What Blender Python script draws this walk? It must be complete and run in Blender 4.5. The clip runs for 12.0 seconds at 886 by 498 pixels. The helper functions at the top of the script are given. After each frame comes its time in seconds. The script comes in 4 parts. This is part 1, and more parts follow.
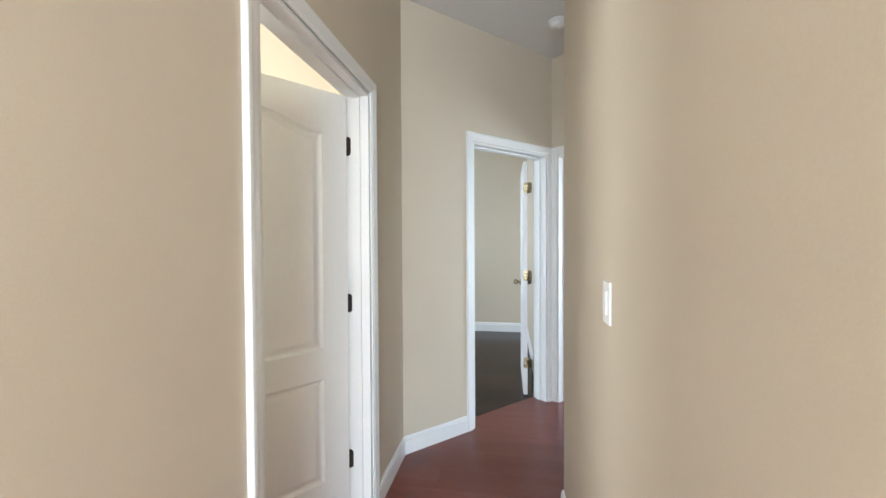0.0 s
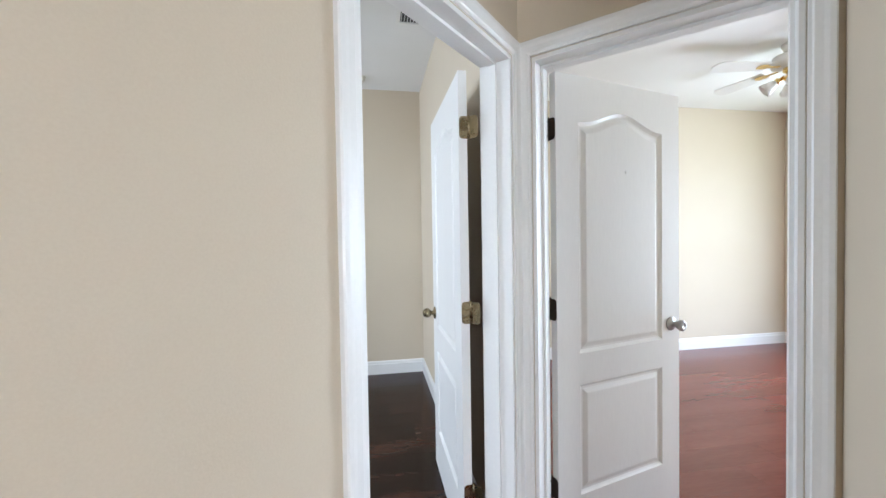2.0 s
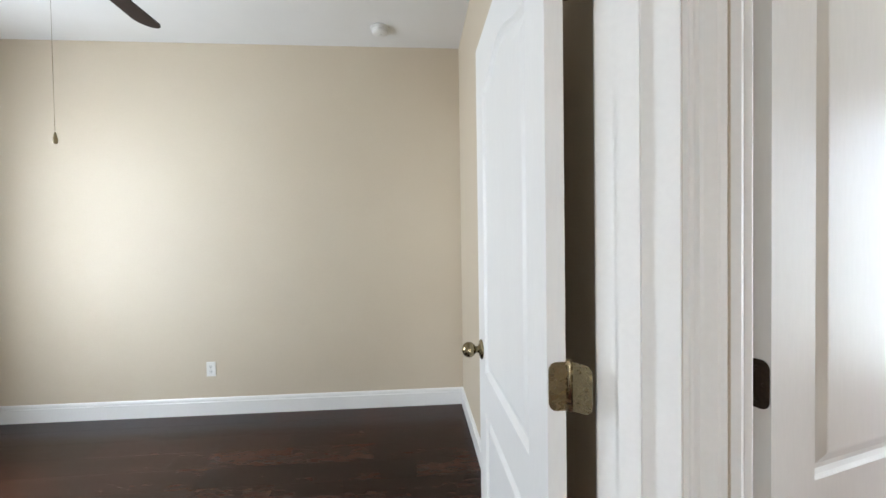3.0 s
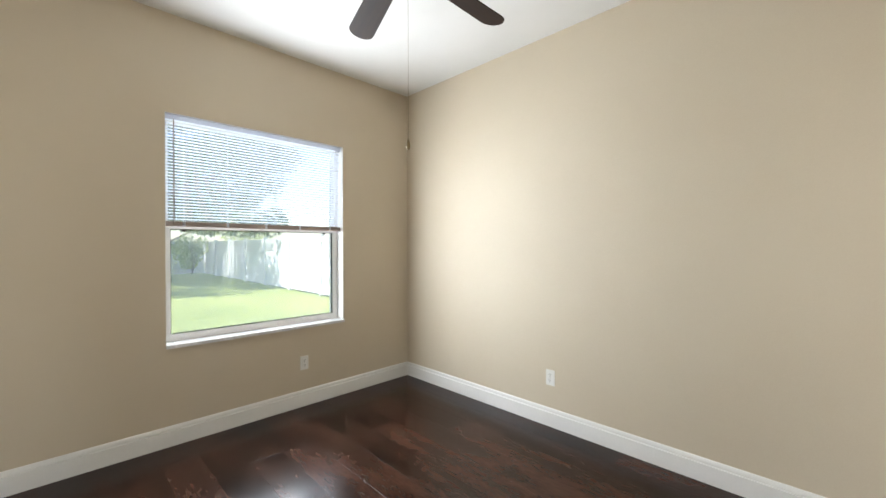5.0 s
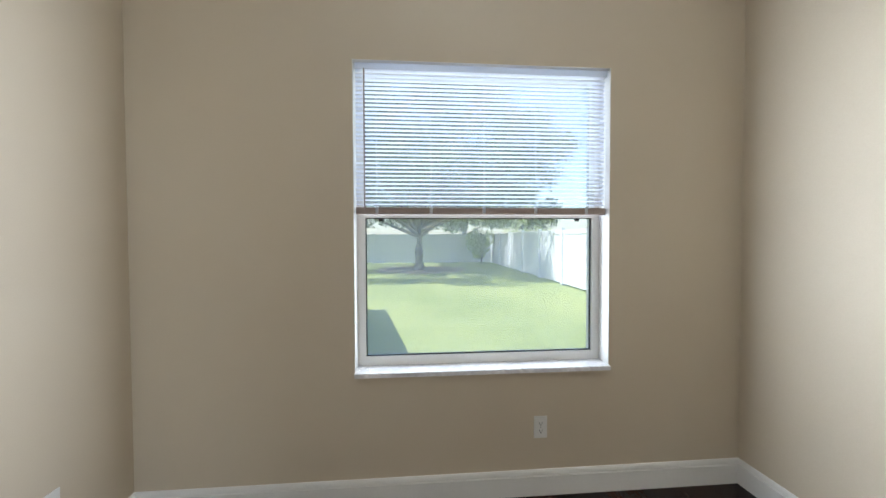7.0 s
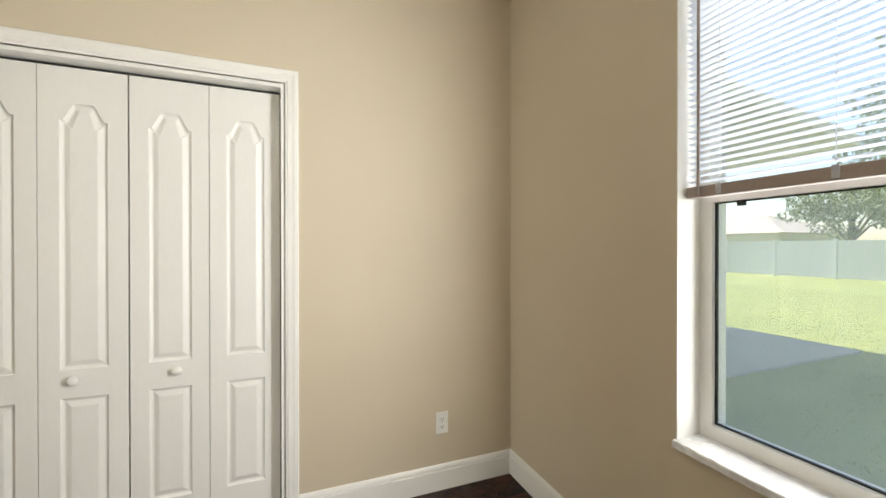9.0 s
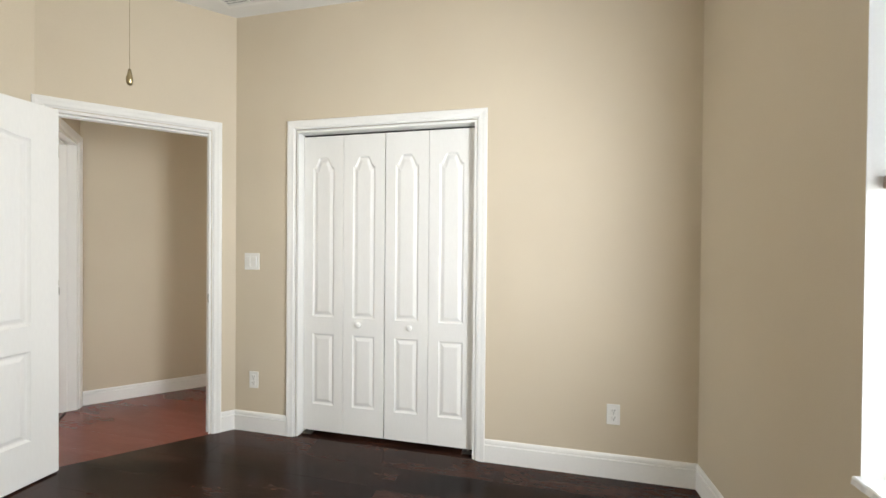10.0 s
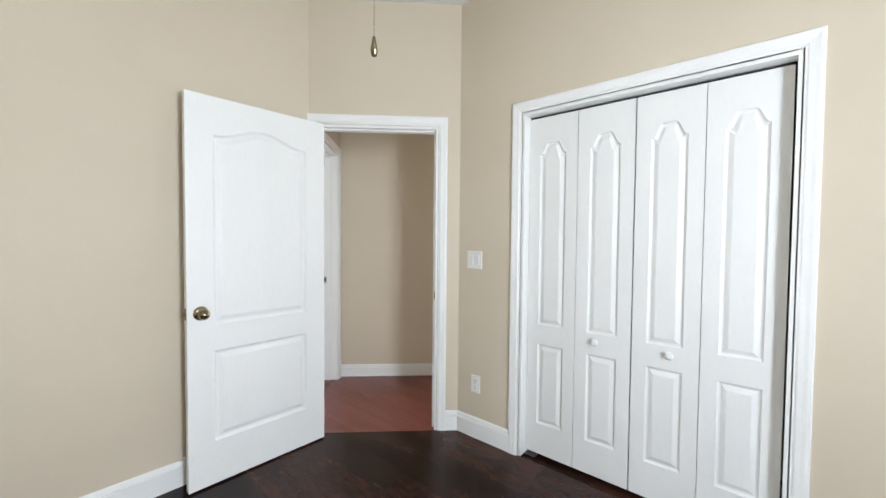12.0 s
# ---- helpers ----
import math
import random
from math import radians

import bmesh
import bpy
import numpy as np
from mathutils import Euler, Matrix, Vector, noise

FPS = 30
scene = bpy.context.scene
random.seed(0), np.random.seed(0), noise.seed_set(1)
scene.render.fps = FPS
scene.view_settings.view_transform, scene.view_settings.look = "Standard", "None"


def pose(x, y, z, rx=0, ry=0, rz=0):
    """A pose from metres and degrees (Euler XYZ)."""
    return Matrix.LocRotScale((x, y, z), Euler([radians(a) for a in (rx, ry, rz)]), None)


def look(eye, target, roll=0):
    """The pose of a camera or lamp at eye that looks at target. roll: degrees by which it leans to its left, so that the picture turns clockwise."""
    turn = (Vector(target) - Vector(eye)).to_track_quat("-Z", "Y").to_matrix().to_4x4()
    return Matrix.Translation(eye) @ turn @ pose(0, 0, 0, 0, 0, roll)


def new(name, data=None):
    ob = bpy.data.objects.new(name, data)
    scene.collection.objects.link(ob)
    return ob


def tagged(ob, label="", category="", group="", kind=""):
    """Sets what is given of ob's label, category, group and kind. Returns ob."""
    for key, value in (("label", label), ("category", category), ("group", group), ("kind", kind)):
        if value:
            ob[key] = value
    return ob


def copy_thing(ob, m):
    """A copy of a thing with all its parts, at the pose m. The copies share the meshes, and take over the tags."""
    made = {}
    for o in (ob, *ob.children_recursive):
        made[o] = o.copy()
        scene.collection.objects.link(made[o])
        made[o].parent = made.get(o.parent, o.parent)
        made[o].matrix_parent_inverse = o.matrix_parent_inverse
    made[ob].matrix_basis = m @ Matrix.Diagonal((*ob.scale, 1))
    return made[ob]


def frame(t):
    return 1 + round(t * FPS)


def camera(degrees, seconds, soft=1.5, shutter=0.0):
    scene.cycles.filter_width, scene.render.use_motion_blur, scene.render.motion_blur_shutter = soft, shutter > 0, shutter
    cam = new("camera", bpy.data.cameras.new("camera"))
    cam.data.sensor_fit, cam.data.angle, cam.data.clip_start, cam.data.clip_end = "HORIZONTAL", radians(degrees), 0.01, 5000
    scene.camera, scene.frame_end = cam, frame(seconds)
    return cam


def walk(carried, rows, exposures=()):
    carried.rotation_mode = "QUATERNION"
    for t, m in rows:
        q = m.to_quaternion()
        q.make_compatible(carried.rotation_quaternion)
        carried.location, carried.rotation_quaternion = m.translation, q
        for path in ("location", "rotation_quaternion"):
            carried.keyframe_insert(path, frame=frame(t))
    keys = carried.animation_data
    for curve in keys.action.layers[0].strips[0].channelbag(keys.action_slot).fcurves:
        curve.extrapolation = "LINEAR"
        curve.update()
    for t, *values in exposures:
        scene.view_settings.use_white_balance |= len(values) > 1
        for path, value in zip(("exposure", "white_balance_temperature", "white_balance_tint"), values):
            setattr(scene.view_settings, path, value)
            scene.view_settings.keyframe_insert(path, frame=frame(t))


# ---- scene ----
# ---- camera ----
cam = camera(97.7, 12.0)
PATH = [
    (0, (3.321, -2.725, 1.33), (2.986, -0.754, 1.295), -0.3),
    (0.5, (3.229, -2.253, 1.328), (3.049, -0.262, 1.291), -0.4),
    (1, (3.097, -1.743, 1.338), (3.152, 0.256, 1.292), -0.4),
    (1.5, (3.058, -1.304, 1.338), (3.306, 0.681, 1.296), -0.6),
    (2, (3.103, -0.859, 1.337), (3.449, 1.11, 1.292), -0.9),
    (2.5, (3.17, -0.424, 1.32), (3.517, 1.546, 1.288), -0.7),
    (3, (3.204, -0.02, 1.31), (3.349, 1.975, 1.271), -0.85),
    (3.5, (3.182, 0.285, 1.286), (2.934, 2.269, 1.277), -0.7),
    (5.3, (2.985, 0.599, 1.314), (1.45, 1.88, 1.29), -0.1),
    (5.5, (2.877, 0.671, 1.317), (1.286, 1.882, 1.286), -0.1),
    (6, (2.573, 0.897, 1.323), (0.842, 1.897, 1.286), -0.3),
    (6.5, (2.243, 1.126, 1.314), (0.358, 1.794, 1.275), -0.3),
    (7, (1.92, 1.298, 1.324), (-0.071, 1.474, 1.271), -0.2),
    (7.5, (1.644, 1.398, 1.292), (-0.316, 1.004, 1.263), -0.1),
    (7.7, (1.568, 1.414, 1.277), (-0.341, 0.818, 1.265), -0.1),
    (9.3, (1.102, 2.066, 1.29), (0.749, 0.097, 1.275), -0.0),
    (9.5, (1.061, 2.145, 1.289), (0.938, 0.148, 1.272), 0.1),
    (10, (0.887, 2.305, 1.285), (1.324, 0.354, 1.267), 0.5),
    (10.5, (0.76, 2.393, 1.299), (1.609, 0.582, 1.272), 0.4),
    (11, (0.744, 2.411, 1.313), (1.83, 0.732, 1.273), 0.5),
    (11.2, (0.768, 2.392, 1.298), (1.914, 0.753, 1.266), 0.4),
    (11.5, (0.899, 2.293, 1.304), (2.121, 0.71, 1.244), 0.5),
    (12, (1.24, 2.029, 1.314), (2.558, 0.527, 1.25), 0.5),
]
walk(cam, [(t, look(eye, target, roll)) for t, eye, target, roll in PATH],
     exposures=[(0.0, 1.27, 5350, 6), (0.5, 1.22, 5600, 10), (1.0, 1.42, 5750, 10), (1.5, 1.54, 5450, 10), (2.0, 1.35, 5450, 10), (2.5, 1.25, 5500, 10), (3.0, 1.22, 5850, 10), (3.5, 1.36, 5850, 10), (5.5, 1.24, 6300, 10),
                (6.5, 1.06, 5850, 10), (7.0, 1.0, 5850, 10), (7.5, 1.0, 6600, 10), (9.5, 1.12, 7000, 10), (10.0, 1.3, 6450, 10), (10.5, 1.38, 5950, 10), (11.0, 1.42, 5900, 10), (12.0, 1.3, 5900, 10)])

# ---- world, sun and large lights ----
SUN_DIR = Vector((0.0, -0.52, 0.85)).normalized()
world = bpy.data.worlds.new("world")
scene.world = world
world.use_nodes = True
wn = world.node_tree
sky = wn.nodes.new("ShaderNodeTexSky")
sky.sky_type = "NISHITA"
sky.sun_disc = False
sky.sun_elevation = math.asin(SUN_DIR.z)
sky.sun_rotation = math.atan2(SUN_DIR.x, SUN_DIR.y)
wn.nodes["Background"].inputs["Strength"].default_value = 0.15
wn.links.new(sky.outputs["Color"], wn.nodes["Background"].inputs["Color"])

sun = new("sun", bpy.data.lights.new("sun", "SUN"))
sun.data.energy, sun.data.angle, sun.data.color = 5.0, radians(0.5), (1.0, 0.95, 0.87)
sun.matrix_world = look((0, 0, 20), Vector((0, 0, 20)) - SUN_DIR)


def area(name, eye, target, w, h, watts, color):
    """A lamp at one opening, in place of daylight or as added fill."""
    d = bpy.data.lights.new(name, "AREA")
    d.shape, d.size, d.size_y, d.energy, d.color = "RECTANGLE", w, h, watts, color
    ob = new(name, d)
    ob.matrix_world = look(eye, target)
    return ob


DAY = (0.93, 0.97, 1.0)
# Two lamps stand in for the window's light; the second whitens reveal and slats.
area("daylight_bedroom", (0.035, 1.682, 1.44), (1.0, 1.682, 1.44), 0.5, 1.42, 27, DAY)
area("daylight_window_reveal", (-0.085, 1.682, 1.43), (1.0, 1.682, 1.43), 1.24, 1.46, 9, DAY)
area("daylight_red_room", (8.12, 1.0, 1.25), (5.0, 1.0, 1.2), 1.4, 2.3, 62, DAY)
# Added warm lamp at an unseen window hole, for the room's lit interior.
area("daylight_bath", (0.75, -1.6, 1.7), (2.5, -1.3, 1.7), 0.8, 0.9, 26, (1.0, 0.93, 0.8))
area("daylight_living", (3.2, -7.05, 1.5), (3.1, -3.0, 1.3), 3.0, 2.0, 140, (0.95, 0.98, 1.0))
# Added fill at an unseen side opening, so the hall lights more evenly.
area("daylight_living_side", (6.98, -5.3, 1.5), (3.0, -5.3, 1.2), 2.4, 2.0, 340, (0.95, 0.98, 1.0))

# ---- materials ----


def nodes(m):
    t = m.node_tree
    return t, t.nodes["Principled BSDF"]


def surface(name, a, b, rough=0.5, scale=3.0, fine=60.0, bump=0.0, metal=0.0, stretch=(1, 1, 1), spread=0.1, per_piece=0.0, coat=0.0, span=(0.32, 0.68)):
    """Two colours mixed by a broad and a fine noise, roughness that varies with them, and fine relief."""
    m = bpy.data.materials.new(name)
    m.use_nodes = True
    t, p = nodes(m)
    co = t.nodes.new("ShaderNodeTexCoord")
    mp = t.nodes.new("ShaderNodeMapping")
    mp.inputs["Scale"].default_value = stretch
    t.links.new(co.outputs["Object"], mp.inputs["Vector"])
    vec = mp.outputs["Vector"]
    if per_piece:
        info = t.nodes.new("ShaderNodeObjectInfo")
        mul = t.nodes.new("ShaderNodeVectorMath")
        mul.operation = "SCALE"
        mul.inputs[0].default_value = (37, 53, 71)
        t.links.new(info.outputs["Random"], mul.inputs["Scale"])
        add = t.nodes.new("ShaderNodeVectorMath")
        t.links.new(vec, add.inputs[0])
        t.links.new(mul.outputs[0], add.inputs[1])
        vec = add.outputs[0]
    broad = t.nodes.new("ShaderNodeTexNoise")
    broad.inputs["Scale"].default_value = scale
    broad.inputs["Detail"].default_value = 5
    t.links.new(vec, broad.inputs["Vector"])
    grain = t.nodes.new("ShaderNodeTexNoise")
    grain.inputs["Scale"].default_value = fine
    grain.inputs["Detail"].default_value = 3
    t.links.new(vec, grain.inputs["Vector"])
    mixf = t.nodes.new("ShaderNodeMath")
    mixf.operation = "MULTIPLY_ADD"
    mixf.inputs[1].default_value = 0.35
    t.links.new(grain.outputs["Fac"], mixf.inputs[0])
    sc = t.nodes.new("ShaderNodeMath")
    sc.operation = "MULTIPLY"
    sc.inputs[1].default_value = 0.65
    t.links.new(broad.outputs["Fac"], sc.inputs[0])
    t.links.new(sc.outputs[0], mixf.inputs[2])
    fac = mixf.outputs[0]
    if per_piece:
        pp = t.nodes.new("ShaderNodeMath")
        pp.operation = "MULTIPLY_ADD"
        pp.inputs[1].default_value = per_piece
        t.links.new(info.outputs["Random"], pp.inputs[0])
        off = t.nodes.new("ShaderNodeMath")
        off.operation = "SUBTRACT"
        off.inputs[1].default_value = per_piece / 2
        t.links.new(fac, off.inputs[0])
        t.links.new(off.outputs[0], pp.inputs[2])
        fac = pp.outputs[0]
    ramp = t.nodes.new("ShaderNodeValToRGB")
    ramp.color_ramp.elements[0].position, ramp.color_ramp.elements[1].position = span
    ramp.color_ramp.interpolation = "EASE"
    ramp.color_ramp.elements[0].color, ramp.color_ramp.elements[1].color = (*a, 1), (*b, 1)
    t.links.new(fac, ramp.inputs["Fac"])
    t.links.new(ramp.outputs["Color"], p.inputs["Base Color"])
    rr = t.nodes.new("ShaderNodeMapRange")
    rr.inputs["To Min"].default_value, rr.inputs["To Max"].default_value = max(rough - spread, 0.03), rough + spread
    t.links.new(fac, rr.inputs["Value"])
    t.links.new(rr.outputs[0], p.inputs["Roughness"])
    p.inputs["Metallic"].default_value = metal
    p.inputs["Coat Weight"].default_value = coat
    if bump:
        bp = t.nodes.new("ShaderNodeBump")
        bp.inputs["Strength"].default_value, bp.inputs["Distance"].default_value = 0.5, bump
        t.links.new(mixf.outputs[0], bp.inputs["Height"])
        t.links.new(bp.outputs["Normal"], p.inputs["Normal"])
    return m


WALL = surface("beige_wall_paint", (0.585, 0.502, 0.378), (0.62, 0.54, 0.414), 0.62, 1.2, 220, 0.0012)
CEIL = surface("white_ceiling_paint", (0.74, 0.73, 0.70), (0.79, 0.78, 0.76), 0.8, 1.5, 150, 0.002)
TRIM = surface("white_trim_enamel", (0.80, 0.79, 0.76), (0.84, 0.83, 0.80), 0.34, 2.0, 90, 0.0003)
DOOR = surface("white_door_enamel", (0.78, 0.77, 0.74), (0.82, 0.81, 0.78), 0.40, 2.0, 140, 0.0002, spread=0.03, stretch=(1, 1, 0.15))
DARK = surface("dark_walnut_laminate", (0.0055, 0.0025, 0.0019), (0.060, 0.0245, 0.0155), 0.22, 3.0, 26, 0.0002, stretch=(0.8, 2.6, 1), spread=0.04, per_piece=0.18, span=(0.30, 0.78))
DARK.node_tree.nodes["Principled BSDF"].inputs["Specular IOR Level"].default_value = 0.22
RED = surface("red_cherry_laminate", (0.125, 0.031, 0.022), (0.20, 0.058, 0.042), 0.24, 2.2, 30, 0.00025, stretch=(0.5, 3.2, 1), spread=0.03, per_piece=0.12, span=(0.16, 0.84))
BRASS = surface("antique_brass", (0.25, 0.20, 0.115), (0.31, 0.25, 0.145), 0.27, 20, 150, 0.0001, metal=1.0)
BRONZE = surface("dark_bronze", (0.03, 0.02, 0.014), (0.05, 0.034, 0.022), 0.55, 20, 150, 0.0001, metal=0.15)
POLISHED = surface("polished_brass", (0.80, 0.58, 0.22), (0.86, 0.66, 0.30), 0.15, 20, 150, metal=1.0, spread=0.05)
STEEL = surface("dull_steel", (0.35, 0.34, 0.32), (0.45, 0.44, 0.42), 0.35, 20, 150, metal=1.0)
PLASTIC = surface("white_plastic", (0.76, 0.75, 0.71), (0.80, 0.79, 0.76), 0.5, 5, 100)
# Black rubber; also paints the shade in slots, holes and the closet gap.
BLACK = surface("black_rubber_and_shade", (0.012, 0.012, 0.012), (0.03, 0.03, 0.03), 0.6, 20, 100)
BLADE = surface("dark_wood_fan_blade", (0.014, 0.007, 0.005), (0.03, 0.015, 0.009), 0.65, 6, 60, stretch=(0.3, 3, 1))
for dull in (BLADE, BRONZE):
    dull.node_tree.nodes["Principled BSDF"].inputs["Specular IOR Level"].default_value = 0.2
SLAT = surface("white_vinyl_slat", (0.78, 0.79, 0.80), (0.83, 0.84, 0.85), 0.4, 4, 90)
slat_tree, slat_paint = nodes(SLAT)
slat_glow = slat_tree.nodes.new("ShaderNodeBsdfTranslucent")
slat_glow.inputs["Color"].default_value = (0.80, 0.83, 0.90, 1)
slat_mix = slat_tree.nodes.new("ShaderNodeMixShader")
slat_mix.inputs[0].default_value = 0.55
slat_tree.links.new(slat_paint.outputs[0], slat_mix.inputs[1])
slat_tree.links.new(slat_glow.outputs[0], slat_mix.inputs[2])
slat_tree.links.new(slat_mix.outputs[0], slat_tree.nodes["Material Output"].inputs["Surface"])
RAIL = surface("taupe_rail_and_backlit_wand", (0.30, 0.24, 0.21), (0.36, 0.29, 0.25), 0.45, 4, 90)
SILL = surface("white_marble_sill", (0.62, 0.62, 0.64), (0.84, 0.84, 0.84), 0.25, 6, 40)
DUCT_SHADE = surface("duct_shade", (0.03, 0.03, 0.03), (0.05, 0.05, 0.05), 0.7, 4, 40)
GRASS = surface("lawn_soil", (0.17, 0.22, 0.055), (0.29, 0.33, 0.11), 0.9, 0.35, 9, 0.004)
BLADES = surface("lawn_grass", (0.18, 0.23, 0.06), (0.31, 0.35, 0.12), 0.7, 0.4, 12)
LITTER = surface("leaf_litter", (0.10, 0.075, 0.05), (0.22, 0.17, 0.11), 0.9, 1.5, 25, 0.02)
CONC = surface("grey_concrete", (0.34, 0.35, 0.36), (0.44, 0.45, 0.46), 0.8, 1.0, 60, 0.003)
VINYL = surface("white_vinyl_fence", (0.70, 0.72, 0.74), (0.78, 0.80, 0.82), 0.45, 0.8, 20)
BARK = surface("grey_bark", (0.12, 0.10, 0.08), (0.25, 0.21, 0.17), 0.9, 6, 40, 0.02, stretch=(1, 1, 0.3))
STUCCO = surface("pale_stucco", (0.60, 0.56, 0.48), (0.68, 0.64, 0.56), 0.85, 1, 80, 0.003)
SHINGLE = surface("grey_shingles", (0.36, 0.33, 0.30), (0.48, 0.45, 0.41), 0.9, 2, 20, 0.01)


def leaf_material(name, a, b):
    m = bpy.data.materials.new(name)
    m.use_nodes = True
    t, p = nodes(m)
    g = t.nodes.new("ShaderNodeNewGeometry")
    ramp = t.nodes.new("ShaderNodeValToRGB")
    ramp.color_ramp.elements[0].color, ramp.color_ramp.elements[1].color = (*a, 1), (*b, 1)
    t.links.new(g.outputs["Random Per Island"], ramp.inputs["Fac"])
    t.links.new(ramp.outputs["Color"], p.inputs["Base Color"])
    p.inputs["Roughness"].default_value = 0.5
    tr = t.nodes.new("ShaderNodeBsdfTranslucent")
    t.links.new(ramp.outputs["Color"], tr.inputs["Color"])
    mx = t.nodes.new("ShaderNodeMixShader")
    mx.inputs[0].default_value = 0.35
    t.links.new(p.outputs[0], mx.inputs[1])
    t.links.new(tr.outputs[0], mx.inputs[2])
    t.links.new(mx.outputs[0], t.nodes["Material Output"].inputs["Surface"])
    return m


LEAF = leaf_material("oak_leaves", (0.07, 0.11, 0.04), (0.17, 0.22, 0.09))
SHRUB = leaf_material("bright_shrub_leaves", (0.30, 0.40, 0.08), (0.50, 0.55, 0.15))


def glass_material(name, rough=0.0, tint=(1, 1, 1)):
    m = bpy.data.materials.new(name)
    m.use_nodes = True
    _, p = nodes(m)
    p.inputs["Base Color"].default_value = (*tint, 1)
    p.inputs["Transmission Weight"].default_value = 1.0
    p.inputs["Roughness"].default_value = rough
    p.inputs["IOR"].default_value = 1.45
    return m


GLASS = glass_material("hazed_window_glass")
# Milky translucent share puts the bright haze over the view into the pane.
haze = GLASS.node_tree.nodes.new("ShaderNodeBsdfTranslucent")
haze.inputs["Color"].default_value = (0.86, 0.90, 0.94, 1)
haze_mix = GLASS.node_tree.nodes.new("ShaderNodeMixShader")
haze_mix.inputs[0].default_value = 0.2
GLASS.node_tree.links.new(GLASS.node_tree.nodes["Principled BSDF"].outputs[0], haze_mix.inputs[1])
GLASS.node_tree.links.new(haze.outputs[0], haze_mix.inputs[2])
GLASS.node_tree.links.new(haze_mix.outputs[0], GLASS.node_tree.nodes["Material Output"].inputs["Surface"])
SHADEGLASS = surface("frosted_ribbed_glass", (0.80, 0.80, 0.78), (0.86, 0.86, 0.84), 0.2, 30, 90)

# ---- mesh helpers ----


def finish(bm, name, material, smooth=False):
    bmesh.ops.recalc_face_normals(bm, faces=bm.faces)
    me = bpy.data.meshes.new(name)
    bm.to_mesh(me)
    bm.free()
    me.materials.append(material)
    if smooth:
        for p in me.polygons:
            p.use_smooth = True
    return me


def part(name, bm, material, parent=None, label="", smooth=False):
    ob = new(name, finish(bm, name, material, smooth))
    ob.parent = parent
    if label:
        ob["label"] = label
    return ob


def thing(name, m, label, category, group=""):
    ob = new(name)
    ob.empty_display_size = 0.1
    ob.matrix_world = m
    return tagged(ob, label, category, group)


def structure(ob, label, category):
    return tagged(ob, label, category, kind="structure")


def prism(bm, pts, z0, z1):
    lo = [bm.verts.new((x, y, z0)) for x, y in pts]
    hi = [bm.verts.new((x, y, z1)) for x, y in pts]
    n = len(pts)
    bm.faces.new(lo[::-1])
    bm.faces.new(hi)
    for i in range(n):
        bm.faces.new((lo[i], lo[(i + 1) % n], hi[(i + 1) % n], hi[i]))
    return lo + hi


def box(bm, x0, x1, y0, y1, z0, z1, bevel=0.0):
    vs = prism(bm, [(x0, y0), (x1, y0), (x1, y1), (x0, y1)], z0, z1)
    if bevel:
        es = {e for v in vs for e in v.link_edges}
        bmesh.ops.bevel(bm, geom=list(es), offset=bevel, segments=2, affect="EDGES", profile=0.6)


def boxed(*a, bevel=0.0):
    bm = bmesh.new()
    box(bm, *a, bevel=bevel)
    return bm


def lathe(bm, profile, m=Matrix(), seg=20):
    """A solid of revolution about local z from (radius, z) pairs, closed at both ends."""
    rings = []
    for r, z in profile:
        if r < 1e-6:
            rings.append([bm.verts.new(m @ Vector((0, 0, z)))])
        else:
            rings.append([bm.verts.new(m @ Vector((r * math.cos(2 * math.pi * k / seg), r * math.sin(2 * math.pi * k / seg), z))) for k in range(seg)])
    for a, b in zip(rings, rings[1:]):
        for k in range(seg):
            j = (k + 1) % seg
            if len(a) == 1 and len(b) > 1:
                bm.faces.new((a[0], b[k], b[j]))
            elif len(b) == 1 and len(a) > 1:
                bm.faces.new((a[k], a[j], b[0]))
            elif len(a) > 1:
                bm.faces.new((a[k], a[j], b[j], b[k]))
    return bm


def turned(profile, m=Matrix(), seg=20):
    return lathe(bmesh.new(), profile, m, seg)


def tube(bm, pts, radii, seg=10):
    """A tapered round limb along points."""
    rings = []
    for i, p in enumerate(pts):
        d = (Vector(pts[min(i + 1, len(pts) - 1)]) - Vector(pts[max(i - 1, 0)])).normalized()
        q = d.to_track_quat("Z", "Y").to_matrix()
        rings.append([bm.verts.new(Vector(p) + q @ Vector((radii[i] * math.cos(2 * math.pi * k / seg), radii[i] * math.sin(2 * math.pi * k / seg), 0))) for k in range(seg)])
    for a, b in zip(rings, rings[1:]):
        for k in range(seg):
            bm.faces.new((a[k], a[(k + 1) % seg], b[(k + 1) % seg], b[k]))
    bm.faces.new(rings[0][::-1])
    bm.faces.new(rings[-1])


R2 = math.sqrt(2)


def uv(u, v):
    """Plan place from the two diagonals: u runs along the bedroom's door wall, v across it."""
    return ((u + v) / R2, (u - v) / R2)


# ---- large structure ----
H = 2.84
DH = 2.04      # height of the door openings
V_IN, V_OUT, V_ALC = 2.033, 2.164, 3.083
U3, U3_OUT = 3.033, 3.165


def wall(name, pieces, label="beige painted drywall wall with fine texture"):
    bm = bmesh.new()
    for pts, z0, z1 in pieces:
        prism(bm, pts, z0, z1)
    return structure(part(name, bm, WALL), label, "wall")


def rect(x0, x1, y0, y1):
    return [(x0, y0), (x1, y0), (x1, y1), (x0, y1)]


